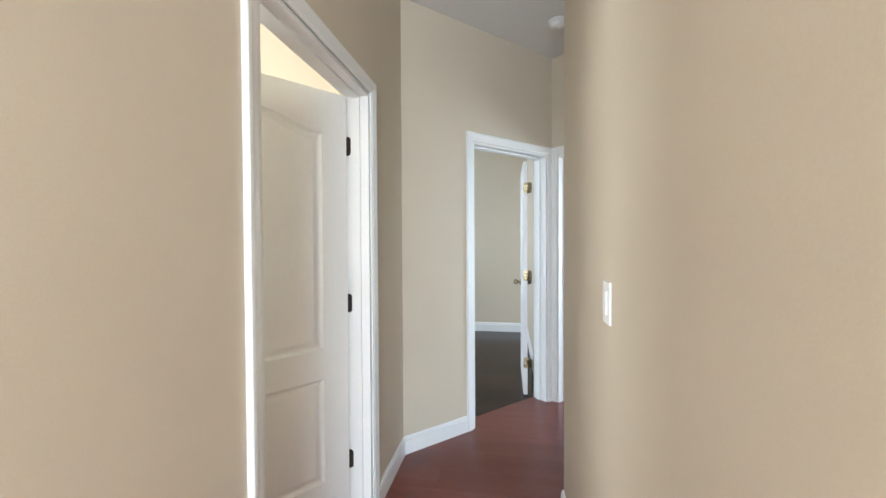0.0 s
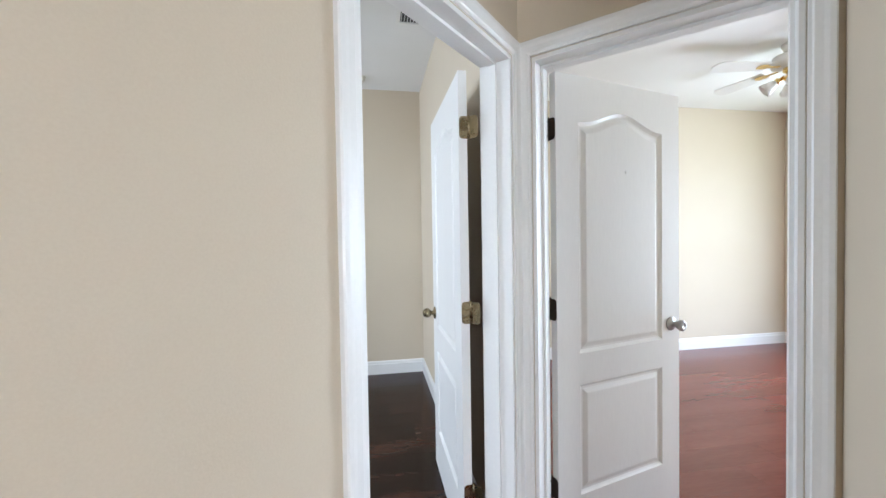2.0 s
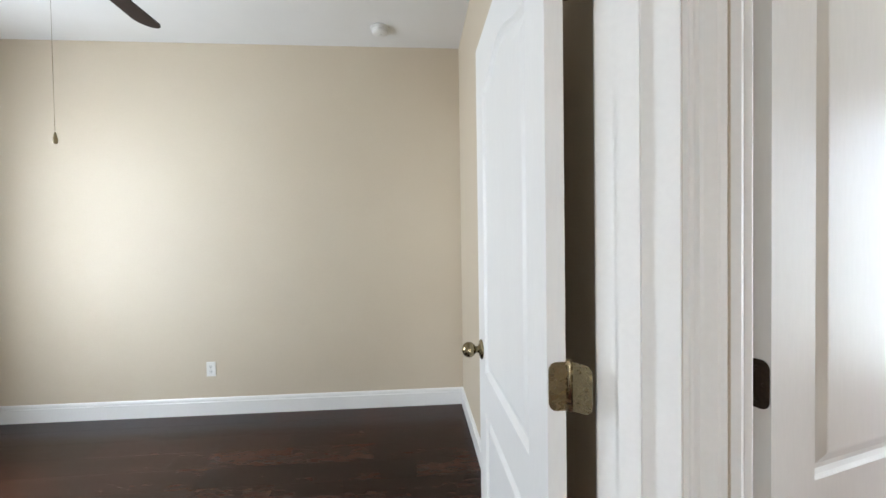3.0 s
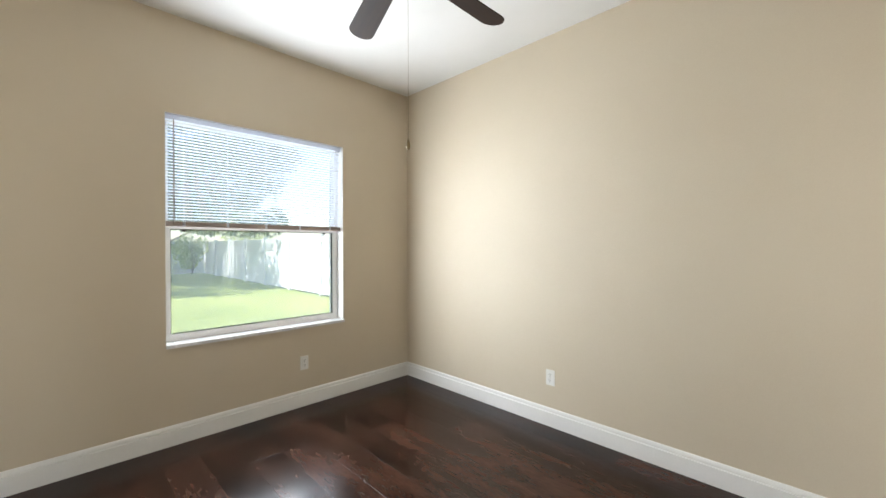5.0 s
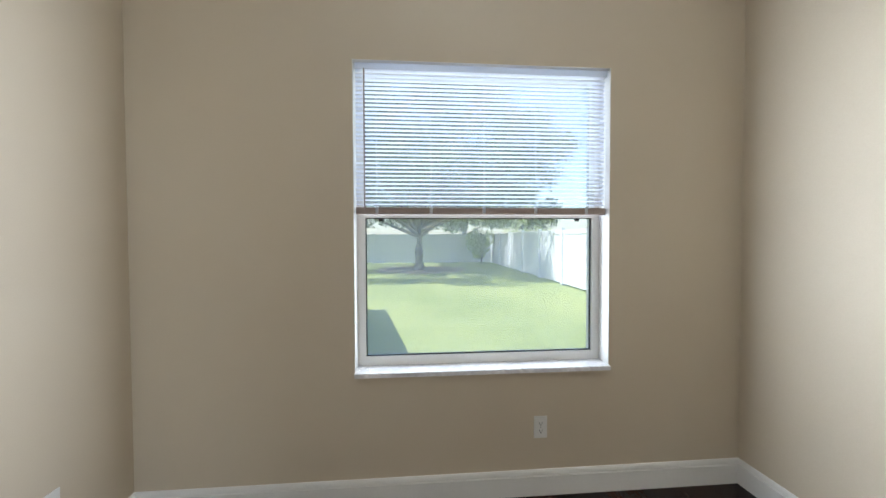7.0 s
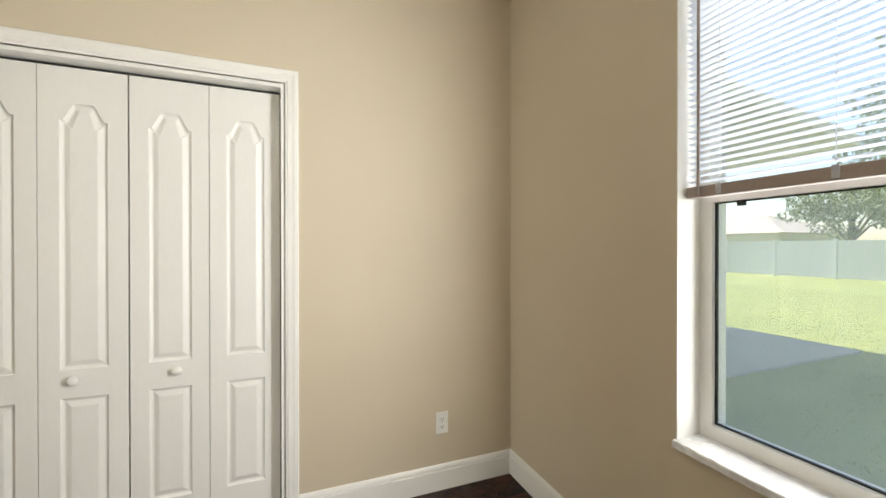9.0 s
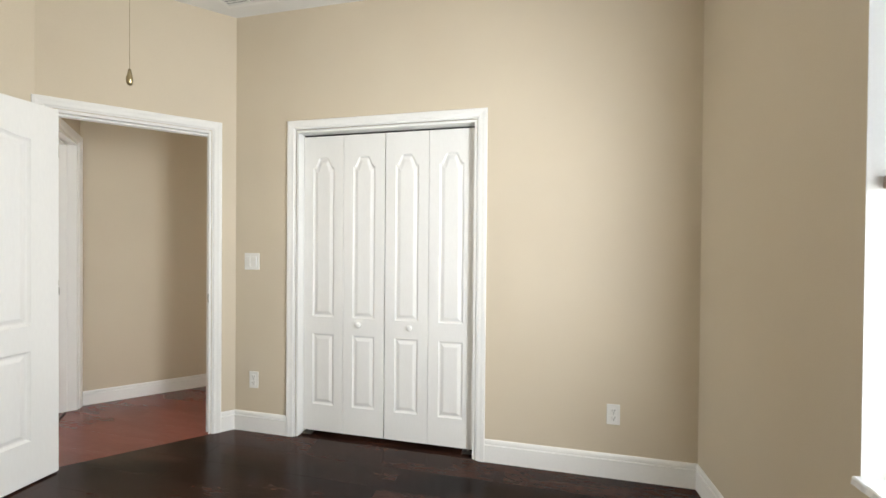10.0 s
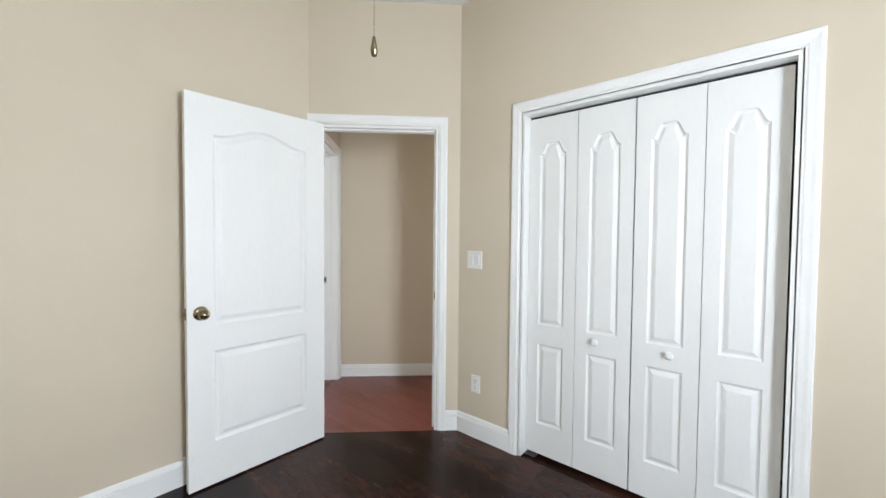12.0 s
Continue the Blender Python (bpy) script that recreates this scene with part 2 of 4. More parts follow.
WY0, WY1, WZ0, WZ1 = 1.03, 2.333, 0.665, 2.192
wall("wall_window", [(rect(-0.2, 0, -0.9, WY0), -0.3, H), (rect(-0.2, 0, WY1, 3.27), -0.3, H), (rect(-0.2, 0, WY0, WY1), -0.3, WZ0 - 0.022), (rect(-0.2, 0, WY0, WY1), WZ1, H)])
wall("wall_far", [(rect(0, 3.7, 3.07, 3.27), -0.3, H)])
wall("wall_behind_door", [(rect(3.575, 3.70, 0.776, 3.07), 0, H)])
CX0, CX1 = 1.200, 2.405
wall("wall_closet", [(rect(0, CX0, -0.13, 0), 0, H), ([(CX1, 0), (2.875, 0), (2.79, -0.13), (CX1, -0.13)], 0, H), (rect(CX0, CX1, -0.13, 0), DH, H)])
DU0, DU1 = 2.18, 2.971
wall("wall_diagonal", [([uv(1.608, V_OUT), uv(DU0, V_OUT), uv(DU0, V_IN), uv(V_IN, V_IN)], 0, H),
                       ([uv(DU1, V_IN), (3.575, 0.70), (3.575, 0.776), (3.70, 0.776), uv(U3_OUT, 2.222), uv(U3, 2.222), uv(U3, V_OUT), uv(DU1, V_OUT)], 0, H),
                       ([uv(DU0, V_OUT), uv(DU1, V_OUT), uv(DU1, V_IN), uv(DU0, V_IN)], DH, H)])
V30, V31 = 2.222, 3.005
wall("wall_red_room_door", [([uv(U3, V31), uv(U3_OUT, V31), uv(U3_OUT, 5.3), uv(U3_OUT - 0.12, 5.3), uv(U3 + 0.01, V_ALC), uv(U3, V_ALC)], 0, H),
                            ([uv(U3, V30), uv(U3_OUT, V30), uv(U3_OUT, V31), uv(U3, V31)], DH, H)])
wall("wall_alcove", [([uv(1.987, V_ALC), uv(U3, V_ALC), uv(U3, 3.21), uv(2.037, 3.21)], 0, H)])
B1Y0, B1Y1 = -1.79, -0.955
wall("wall_hall_left", [(rect(2.552, 2.667, B1Y1, -0.393), 0, H), (rect(2.552, 2.667, -3.5, B1Y0), 0, H), (rect(2.552, 2.667, B1Y0, B1Y1), DH, H)])
wall("wall_hall_right", [([(3.585, -0.775), (3.71, -0.83), (3.71, -3.5), (3.585, -3.5)], 0, H)])
wall("wall_closet_back", [(rect(0.9, 2.552, -0.87, -0.75), 0, H), (rect(0.9, 1.0, -0.75, -0.13), 0, H), (rect(2.5, 2.6, -0.75, -0.13), 0, H)])
# The window hole in the west wall is unseen, added for the lamp.
wall("wall_bath", [(rect(0.7, 2.552, -2.8, -2.7), 0, H), (rect(0.6, 0.7, -2.8, -2.1), 0, H), (rect(0.6, 0.7, -1.1, -0.8), 0, H), (rect(0.6, 0.7, -2.1, -1.1), 0, 1.2), (rect(0.6, 0.7, -2.1, -1.1), 2.2, H)],
     "pale painted wall of the side room")
# Unseen room behind the start; its side opening is added for the fill lamp.
wall("wall_living", [(rect(0.4, 2.552, -3.6, -3.5), 0, H), (rect(3.71, 7.0, -3.6, -3.5), 0, H), (rect(0.3, 0.4, -7.0, -3.5), 0, H), (rect(7.0, 7.1, -7.0, -6.5), 0, H), (rect(7.0, 7.1, -4.1, -3.5), 0, H), (rect(7.0, 7.1, -6.5, -4.1), 2.5, H), (rect(7.0, 7.1, -6.5, -4.1), 0, 0.4),
                     (rect(0.3, 1.6, -7.1, -7.0), 0, H), (rect(4.8, 7.1, -7.1, -7.0), 0, H), (rect(1.6, 4.8, -7.1, -7.0), 2.4, H), (rect(1.6, 4.8, -7.1, -7.0), 0, 0.3)])
wall("wall_red_room_north", [(rect(3.7, 8.3, 3.13, 3.27), 0, H), (rect(3.7, 3.72, 3.07, 3.13), 0, H)])
wall("wall_red_room_east", [(rect(8.1, 8.25, 2.58, 3.13), 0, H), (rect(8.1, 8.25, -1.5, 0.3), 0, H), (rect(8.1, 8.25, 0.3, 2.58), 2.45, H)])
wall("wall_red_room_south", [(rect(5.7, 8.25, -1.62, -1.5), 0, H)])


def slab(name, pts, z0, z1, mat, label, category):
    bm = bmesh.new()
    prism(bm, pts, z0, z1)
    return structure(part(name, bm, mat), label, category)


slab("ceiling", rect(-0.1, 3.64, -0.9, 3.17), H, H + 0.12, CEIL, "flat white textured drywall ceiling", "ceiling")
slab("ceiling_red_room", rect(3.64, 8.25, -1.62, 3.27), H, H + 0.12, CEIL, "flat white drywall ceiling of the next room", "ceiling")
slab("ceiling_hall", rect(0.3, 3.64, -3.55, -0.9), H, H + 0.12, CEIL, "flat white drywall ceiling over the hall", "ceiling")
slab("ceiling_living", rect(0.3, 7.1, -7.1, -3.55), H, H + 0.12, CEIL, "flat white drywall ceiling", "ceiling")
TH = 2.865     # the line x - y at which the two floors meet
floor_dark = slab("floor_bedroom", [(-0.1, -0.7), (TH - 0.7, -0.7), (3.64, 3.64 - TH), (3.64, 3.2), (-0.1, 3.2)],
                  -0.3, -0.008, DARK, "dark hand-scraped walnut laminate plank floor", "floor")
floor_red = slab("floor_hall", [(TH - 0.7, -0.7), (0.6, -0.7), (0.6, -3.5), (0.3, -3.5), (0.3, -7.1), (7.1, -7.1), (7.1, -1.62), (8.25, -1.62), (8.25, 3.2), (3.64, 3.2), (3.64, 3.64 - TH)],
                 -0.3, -0.008, RED, "glossy red cherry laminate plank floor", "floor")

bm = bmesh.new()
prism(bm, [uv(3.090, 2.237), uv(3.104, 2.237), uv(3.104, 2.990), uv(3.090, 2.990)], -0.004, 0.003)
structure(part("threshold", bm, BLADE), "thin dark floor joint across the doorway", "threshold")

# ---- trims ----
CASING = [(0.004, 0.0), (0.004, 0.008), (0.012, 0.010), (0.016, 0.0135), (0.034, 0.015), (0.046, 0.018), (0.058, 0.018), (0.062, 0.014), (0.062, 0.0)]


def casing_piece(seg, s0, s1, zt):
    """One mitred length (left leg, head, right leg) in wall coordinates: x along, y off the wall, z up."""
    def at(k, d, h):
        return ((s0 - d, h, 0), (s0 - d, h, zt + d), (s1 + d, h, zt + d), (s1 + d, h, 0))[k]
    bm = bmesh.new()
    a = [bm.verts.new(at(seg, d, h)) for d, h in CASING]
    b = [bm.verts.new(at(seg + 1, d, h)) for d, h in CASING]
    n = len(a)
    for i in range(n):
        bm.faces.new((a[i], a[(i + 1) % n], b[(i + 1) % n], b[i]))
    bm.faces.new(a)
    bm.faces.new(b[::-1])
    return bm


def plane_pose(p, q):
    """Frame whose x runs from p to q on plan and whose y points to the left of that."""
    d = (Vector((q[0], q[1], 0)) - Vector((p[0], p[1], 0))).normalized()
    m = Matrix(((d.x, -d.y, 0, p[0]), (d.y, d.x, 0, p[1]), (0, 0, 1, 0), (0, 0, 0, 1)))
    return m


def casing(name, p, q, width, zt, label):
    """Casing round an opening whose edges stand at p and q, on the side to the left of p to q."""
    root = thing(name, plane_pose(p, q), label, "door casing")
    root["kind"] = "structure"
    for seg, nm in ((0, "side_casing"), (1, "head_casing"), (2, "side_casing")):
        part(nm, casing_piece(seg, 0, width, zt), TRIM, root)
    return root


def jamb(name, p, q, width, depth, zt, stop_at, label):
    """Lining of an opening; y runs from the face at p-q into the wall (to the right of p to q)."""
    root = thing(name, plane_pose(p, q), label, "door frame")
    root["kind"] = "structure"
    part("side_jamb", boxed(-0.004, 0.014, -depth, 0.0, 0, zt), TRIM, root)
    part("side_jamb", boxed(width - 0.014, width + 0.004, -depth, 0.0, 0, zt), TRIM, root)
    part("head_jamb", boxed(0.014, width - 0.014, -depth, 0.0, zt - 0.016, zt + 0.004), TRIM, root)
    if stop_at is not None:
        a, b = stop_at
        part("door_stop", boxed(0.014, 0.025, -b, -a, 0, zt - 0.016), TRIM, root)
        part("door_stop", boxed(width - 0.025, width - 0.014, -b, -a, 0, zt - 0.016), TRIM, root)
        part("door_stop", boxed(0.025, width - 0.025, -b, -a, zt - 0.027, zt - 0.016), TRIM, root)
    return root


def length(p, q):
    return math.hypot(q[0] - p[0], q[1] - p[1])


# bedroom doorway: inside face is to the left of the run from the hinge side to the latch side
pi, qi = uv(DU1, V_IN), uv(DU0, V_IN)
po, qo = uv(DU0, V_OUT), uv(DU1, V_OUT)
WD = DU1 - DU0
white_case = "white painted colonial door casing"
casing("casing_bedroom_inner", qi, pi, WD, DH, white_case)
casing("casing_bedroom_outer", qo, po, WD, DH, white_case)
jamb("door_frame_bedroom", qi, pi, WD, V_OUT - V_IN, DH, (0.04, 0.075), "white painted door frame of the bedroom")
# red room doorway
casing("casing_red_outer", uv(U3, V31), uv(U3, V30), V31 - V30, DH, white_case)
casing("casing_red_inner", uv(U3_OUT, V30), uv(U3_OUT, V31), V31 - V30, DH, white_case)
jamb("door_frame_red", uv(U3_OUT, V30), uv(U3_OUT, V31), V31 - V30, U3_OUT - U3, DH, (0.04, 0.075), "white painted door frame of the next room")
# side room doorway off the hall
casing("casing_bath", (2.667, B1Y1), (2.667, B1Y0), B1Y1 - B1Y0, DH, white_case)
casing("casing_bath_inner", (2.552, B1Y0), (2.552, B1Y1), B1Y1 - B1Y0, DH, white_case)
jamb("door_frame_bath", (2.552, B1Y0), (2.552, B1Y1), B1Y1 - B1Y0, 0.115, DH, (0.04, 0.075), "white painted door frame off the hall")
# closet
casing("casing_closet", (CX0, 0), (CX1, 0), CX1 - CX0, DH, "white painted casing round the closet doors")
jamb("door_frame_closet", (CX0, 0), (CX1, 0), CX1 - CX0, 0.13, DH, None, "white painted closet door frame")

BASE = [(0.0, 0.0), (0.014, 0.0), (0.014, 0.100), (0.0055, 0.103), (0.0055, 0.109), (0.0125, 0.112), (0.010, 0.124), (0.005, 0.132), (0.0, 0.133)]


def baseboard(p, q, scale=1.0, e0=0.0, e1=0.0):
    """Skirting along p to q, standing off to the left; e0 and e1 slide the front of its ends for mitres."""
    L = length(p, q)
    bm = bmesh.new()
    a = [bm.verts.new((e0 * y, y, z * scale)) for y, z in BASE]
    b = [bm.verts.new((L - e1 * y, y, z * scale)) for y, z in BASE]
    n = len(a)
    for i in range(n):
        bm.faces.new((a[i], a[(i + 1) % n], b[(i + 1) % n], b[i]))
    bm.faces.new(a)
    bm.faces.new(b[::-1])
    ob = structure(part("baseboard", bm, TRIM), "white painted moulded baseboard", "baseboard")
    ob.matrix_world = plane_pose(p, q)
    return ob


T8 = math.tan(math.radians(22.5))
baseboard((0, 3.07), (0, 0), e0=1, e1=1)
baseboard((3.575, 3.07), (0, 3.07), e0=1, e1=1)
baseboard((3.575, 0.70), (3.575, 3.07), e0=T8, e1=1)
baseboard((0, 0), (CX0 - 0.062, 0), e0=1)
baseboard((CX1 + 0.062, 0), (2.875, 0), e1=T8)
baseboard((2.875, 0), uv(DU0 - 0.062, V_IN), e0=T8)
baseboard(uv(DU0 - 0.062, V_OUT), uv(1.608, V_OUT), 0.83, e1=T8)
baseboard((2.667, -0.393), (2.667, B1Y1 + 0.062), 0.83, e0=T8)
baseboard((2.667, B1Y0 - 0.062), (2.667, -3.5), 0.83)
baseboard((3.585, -3.5), (3.585, -0.775), 0.83, e1=-T8)
baseboard(uv(1.987, V_ALC), uv(U3, V_ALC), 0.83, e0=-T8, e1=1)
baseboard((8.1, 3.13), (3.7, 3.13), e0=1)
baseboard((8.1, 2.58), (8.1, 3.13), e1=1)
baseboard((3.7, 3.13), (3.7, 0.776))

# ---- doors ----


def bump_door(s):
    return (0.5 - 0.5 * math.cos(2 * math.pi * s)) ** 1.15


def bump_bifold(s):
    k = 1 - abs(2 * s - 1)
    return 0.5 - 0.5 * math.cos(math.pi * min(1.0, max(0.0, (k - 0.08) / 0.58)))


RINGS = [(0.0, 0.0), (0.006, 0.006), (0.013, 0.011), (0.022, 0.011), (0.042, 0.003), (0.046, 0.0025)]


def panel_face(bm, w, h, y, out, a, b, panels, N=14, rings=RINGS):
    """One moulded face of a door at y, recessed against out; panels: (z0, z1, rise, shape)."""
    def V(x, z, d=0.0):
        return bm.verts.new((x, y - out * d, z))

    def quad(x0, x1, z0, z1):
        bm.faces.new((V(x0, z0), V(x1, z0), V(x1, z1), V(x0, z1)))
    quad(0, a, 0, h)
    quad(b, w, 0, h)
    z_prev = None
    for k, (z0, z1, rise, shape) in enumerate(panels):
        if k == 0:
            quad(a, b, 0, z0)

        def ring(d, dep):
            pts = [V(a + d, z0 + d, dep), V(b - d, z0 + d, dep)]
            for i in range(N + 1):
                s = i / N
                x = (b - d) + (a - b + 2 * d) * s
                pts.append(V(x, z1 - d + (rise * shape(s) if rise else 0), dep))
            return pts
        rs = [ring(d, dep) for d, dep in rings]
        for r0, r1 in zip(rs, rs[1:]):
            for i in range(len(r0)):
                j = (i + 1) % len(r0)
                bm.faces.new((r0[i], r0[j], r1[j], r1[i]))
        bm.faces.new(rs[-1])
        ztop = panels[k + 1][0] if k + 1 < len(panels) else h
        top = rs[0][2:]
        up = [V(v.co.x, ztop) for v in top]
        for i in range(N):
            bm.faces.new((top[i], top[i + 1], up[i + 1], up[i]))


def moulded(w, h, th, a, b, panels, rings=RINGS):
    bm = bmesh.new()
    panel_face(bm, w, h, 0.0, -1, a, b, panels, rings=rings)
    panel_face(bm, w, h, th, 1, a, b, panels, rings=rings)
    c = [bm.verts.new(p) for p in ((0, 0, 0), (w, 0, 0), (w, th, 0), (0, th, 0), (0, 0, h), (w, 0, h), (w, th, h), (0, th, h))]
    for f in ((0, 1, 2, 3), (4, 5, 6, 7), (0, 3, 7, 4), (1, 2, 6, 5)):
        bm.faces.new([c[i] for i in f])
    bmesh.ops.remove_doubles(bm, verts=bm.verts, dist=0.0002)
    return bm


KNOB = [(0, 0), (0.035, 0), (0.036, 0.003), (0.033, 0.007), (0.024, 0.010), (0.013, 0.013), (0.011, 0.020), (0.0125, 0.025)]
KNOB += [(0.0275 * math.sin(a), 0.048 - 0.0265 * math.cos(a)) for a in [0.55 + k * (math.pi - 0.55) / 11 for k in range(11)]] + [(0, 0.0745)]
KNOB_LONG = [(0, 0), (0.033, 0), (0.034, 0.004), (0.030, 0.009), (0.014, 0.012), (0.012, 0.024), (0.018, 0.036), (0.025, 0.050), (0.026, 0.062), (0.021, 0.068), (0.010, 0.069), (0.009, 0.066), (0, 0.066)]


def hinge_leaf(bm, x0, x1, y0, y1, z, h, r=0.015):
    """Flat plate with a straight knuckle side at y0 and rounded corners at y1."""
    pts = [(y0, -h), (y0, h)]
    pts += [(y1 - r + r * math.sin(a), h - r + r * math.cos(a)) for a in [k * math.pi / 10 for k in range(6)]]
    pts += [(y1 - r + r * math.cos(a), -h + r - r * math.sin(a)) for a in [k * math.pi / 10 for k in range(6)]]
    lo = [bm.verts.new((x0, y, z + dz)) for y, dz in pts]
    hi = [bm.verts.new((x1, y, z + dz)) for y, dz in pts]
    n = len(pts)
    bm.faces.new(lo)
    bm.faces.new(hi[::-1])
    for i in range(n):
        bm.faces.new((lo[i], lo[(i + 1) % n], hi[(i + 1) % n], hi[i]))


def hinge(root, z, metal, swing):
    """Butt hinge at the leaf's hinge edge: knuckle, leaf plate on the door edge and plate on the jamb."""
    kn = part("hinge", turned([(0, -0.046), (0.0065, -0.045), (0.0065, 0.045), (0.004, 0.049), (0, 0.051)], Matrix.Translation((-0.002, -0.006, z)), 10), metal, root, "brass butt hinge", True)
    bm = bmesh.new()
    hinge_leaf(bm, -0.0026, -0.0006, -0.004, 0.033, z, 0.045)
    for sx, sz in ((0.012, 0.03), (0.024, 0.0), (0.012, -0.03)):
        lathe(bm, [(0, 0), (0.0042, 0), (0.003, -0.0014), (0, -0.0014)], Matrix.Translation((-0.0026, sx, z + sz)) @ Matrix.Rotation(math.pi / 2, 4, "Y"), 8)
    part("hinge_plate", bm, metal, kn)
    bm = bmesh.new()
    m = Matrix.Translation((-0.002, -0.006, 0)) @ Matrix.Rotation(swing, 4, "Z") @ Matrix.Translation((0.002, 0.006, 0))
    hinge_leaf(bm, -0.0035, -0.0015, -0.004, 0.036, z, 0.045)
    for sx, sz in ((0.012, 0.03), (0.024, 0.0), (0.012, -0.03)):
        lathe(bm, [(0, 0), (0.0042, 0), (0.003, 0.0016), (0, 0.0016)], Matrix.Translation((-0.0015, sx, z + sz)) @ Matrix.Rotation(math.pi / 2, 4, "Y"), 8)
    bmesh.ops.transform(bm, matrix=m, verts=bm.verts)
    part("jamb_plate", bm, metal, kn)


LEAF_W, LEAF_H, LEAF_T = 0.762, 2.008, 0.035
PANELS = [(0.225, 0.70, 0.0, None), (0.835, 1.815, 0.062, bump_door)]


def door(name, hinge_at, angle, swing, knob, metal, label, mirror=False, hinges=None):
    """Two-panel moulded leaf: x from the hinge to the latch edge, y through it. The hinge side face is y = 0."""
    m = Matrix.Translation((*hinge_at, 0.010)) @ Matrix.Rotation(angle, 4, "Z")
    root = thing(name, m, label, "door")
    bm = moulded(LEAF_W, LEAF_H, LEAF_T, 0.122, LEAF_W - 0.122, PANELS)
    part("leaf", bm, DOOR, root, "two-panel moulded leaf with arched upper panel")
    kx, kz = LEAF_W - 0.062, 0.905
    part("knob", turned(knob, Matrix.Translation((kx, 0, kz)) @ Matrix.Rotation(math.pi / 2, 4, "X")), metal, root, "aged metal round door knob", True)
    part("knob", turned(knob, Matrix.Translation((kx, LEAF_T, kz)) @ Matrix.Rotation(-math.pi / 2, 4, "X")), metal, root, "aged metal round door knob", True)
    part("latch_plate", boxed(LEAF_W, LEAF_W + 0.002, 0.006, 0.029, kz - 0.029, kz + 0.029), metal, root)
    part("latch_bolt", boxed(LEAF_W + 0.002, LEAF_W + 0.011, 0.011, 0.024, kz - 0.009, kz + 0.009), metal, root)
    for z in (0.275, 1.03, 1.78):
        hinge(root, z, hinges or metal, swing)
    if mirror:
        for ob in root.children_recursive:
            ob.data.transform(Matrix.Diagonal((1, -1, 1, 1)))
            ob.data.flip_normals()
    return root


# bedroom leaf stands open in front of the wall behind it
door("door_bedroom", (3.478, 0.672), math.pi / 2, math.radians(135), KNOB, BRASS, "open white two-panel door with brass knob, folded back beside the wall")
red_leaf = door("door_red_room", (3.828, 0.658), math.radians(14.5), math.radians(59.5), KNOB_LONG, STEEL, "half-open white two-panel door with a steel knob", True, BRONZE)
part("adhesive_hook", boxed(0.397, 0.408, -0.0385, -0.0352, 1.612, 1.630, bevel=0.001), PLASTIC, red_leaf, "small clear adhesive hook")
door("door_bath", (2.540, -0.974), math.radians(-128), math.radians(38), KNOB, BRONZE, "open white two-panel door with dark bronze hinges")


def strike(m, metal):
    root = thing("strike_plate", m, "small metal strike plate let into a white door frame", "strike plate")
    part("plate", boxed(-0.0015, 0.0015, -0.014, 0.014, -0.029, 0.029, bevel=0.001), metal, root)
    # Raised black block, painted as the shade in the latch hole.
    part("latch_hole", boxed(0.0016, 0.0022, -0.007, 0.007, -0.012, 0.012), BLACK, root)
    return root


mx = plane_pose(uv(DU0 + 0.0155, V_IN + 0.02), uv(DU1, V_IN + 0.02))
strike(mx @ Matrix.Translation((0, 0, 0.915)), BRASS)
mx = plane_pose(uv(U3_OUT - 0.02, V31 - 0.0155), uv(U3_OUT - 0.02, V30))
strike(mx @ Matrix.Translation((0, 0, 0.915)), STEEL)

# closet bifold doors
BW, BH, BT = 0.2915, 1.989, 0.030
BPANELS = [(0.18, 0.66, 0.0, None), (0.775, 1.778, 0.068, bump_bifold)]
BRINGS = [(0.0, 0.0), (0.004, 0.007), (0.010, 0.010), (0.015, 0.010), (0.034, 0.002), (0.038, 0.0015)]
BKNOB = [(0, 0), (0.010, 0), (0.009, 0.008), (0.013, 0.014), (0.0185, 0.020), (0.0185, 0.026), (0.013, 0.031), (0, 0.033)]
x = CX1 - 0.017
for pair in range(2):
    root = thing("bifold_door", Matrix.Translation((x, -0.065, 0.022)) @ Matrix.Rotation(math.pi, 4, "Z"), "closed white moulded bifold closet door with round white knob", "closet door", "bifold closet doors")
    for k in range(2):
        lf = part("leaf", moulded(BW - 0.003, BH, BT, 0.066, BW - 0.069, BPANELS, BRINGS), DOOR, root)
        lf.matrix_local = Matrix.Translation((k * BW, 0, 0))
    lead = 1 if pair == 0 else 0
    kx = lead * BW + BW / 2
    part("knob", turned(BKNOB, Matrix.Translation((kx + (-0.03 if pair == 0 else 0.026), 0, 0.735)) @ Matrix.Rotation(math.pi / 2, 4, "X")), DOOR, root, "round white wooden knob", True)
    x -= 2 * BW + 0.004
tr = thing("bifold_track", Matrix.Translation((0, -0.1, DH - 0.018)), "bifold track under the closet head, black for the shaded gap", "track")
# Widened black channel paints the shade in the gap over the doors.
part("channel", boxed(CX0 + 0.016, CX1 - 0.016, -0.025, 0.03, -0.006, 0.0), BLACK, tr)
for px in (CX0 + 0.05, 0.5 * (CX0 + CX1), CX1 - 0.05):
    part("pivot", boxed(px - 0.012, px + 0.012, -0.009, 0.009, -0.02, -0.012), STEEL, tr)
for px in (CX0 + 0.05, CX1 - 0.05):
    br = thing("floor_pivot_bracket", Matrix.Translation((px, -0.075, 0.0)), "small steel pivot bracket on the floor under the closet door", "bracket")
    part("foot", boxed(-0.035, 0.035, -0.012, 0.03, 0, 0.004), STEEL, br)
    part("pin", boxed(-0.006, 0.006, -0.02, -0.008, 0.004, 0.022), STEEL, br)

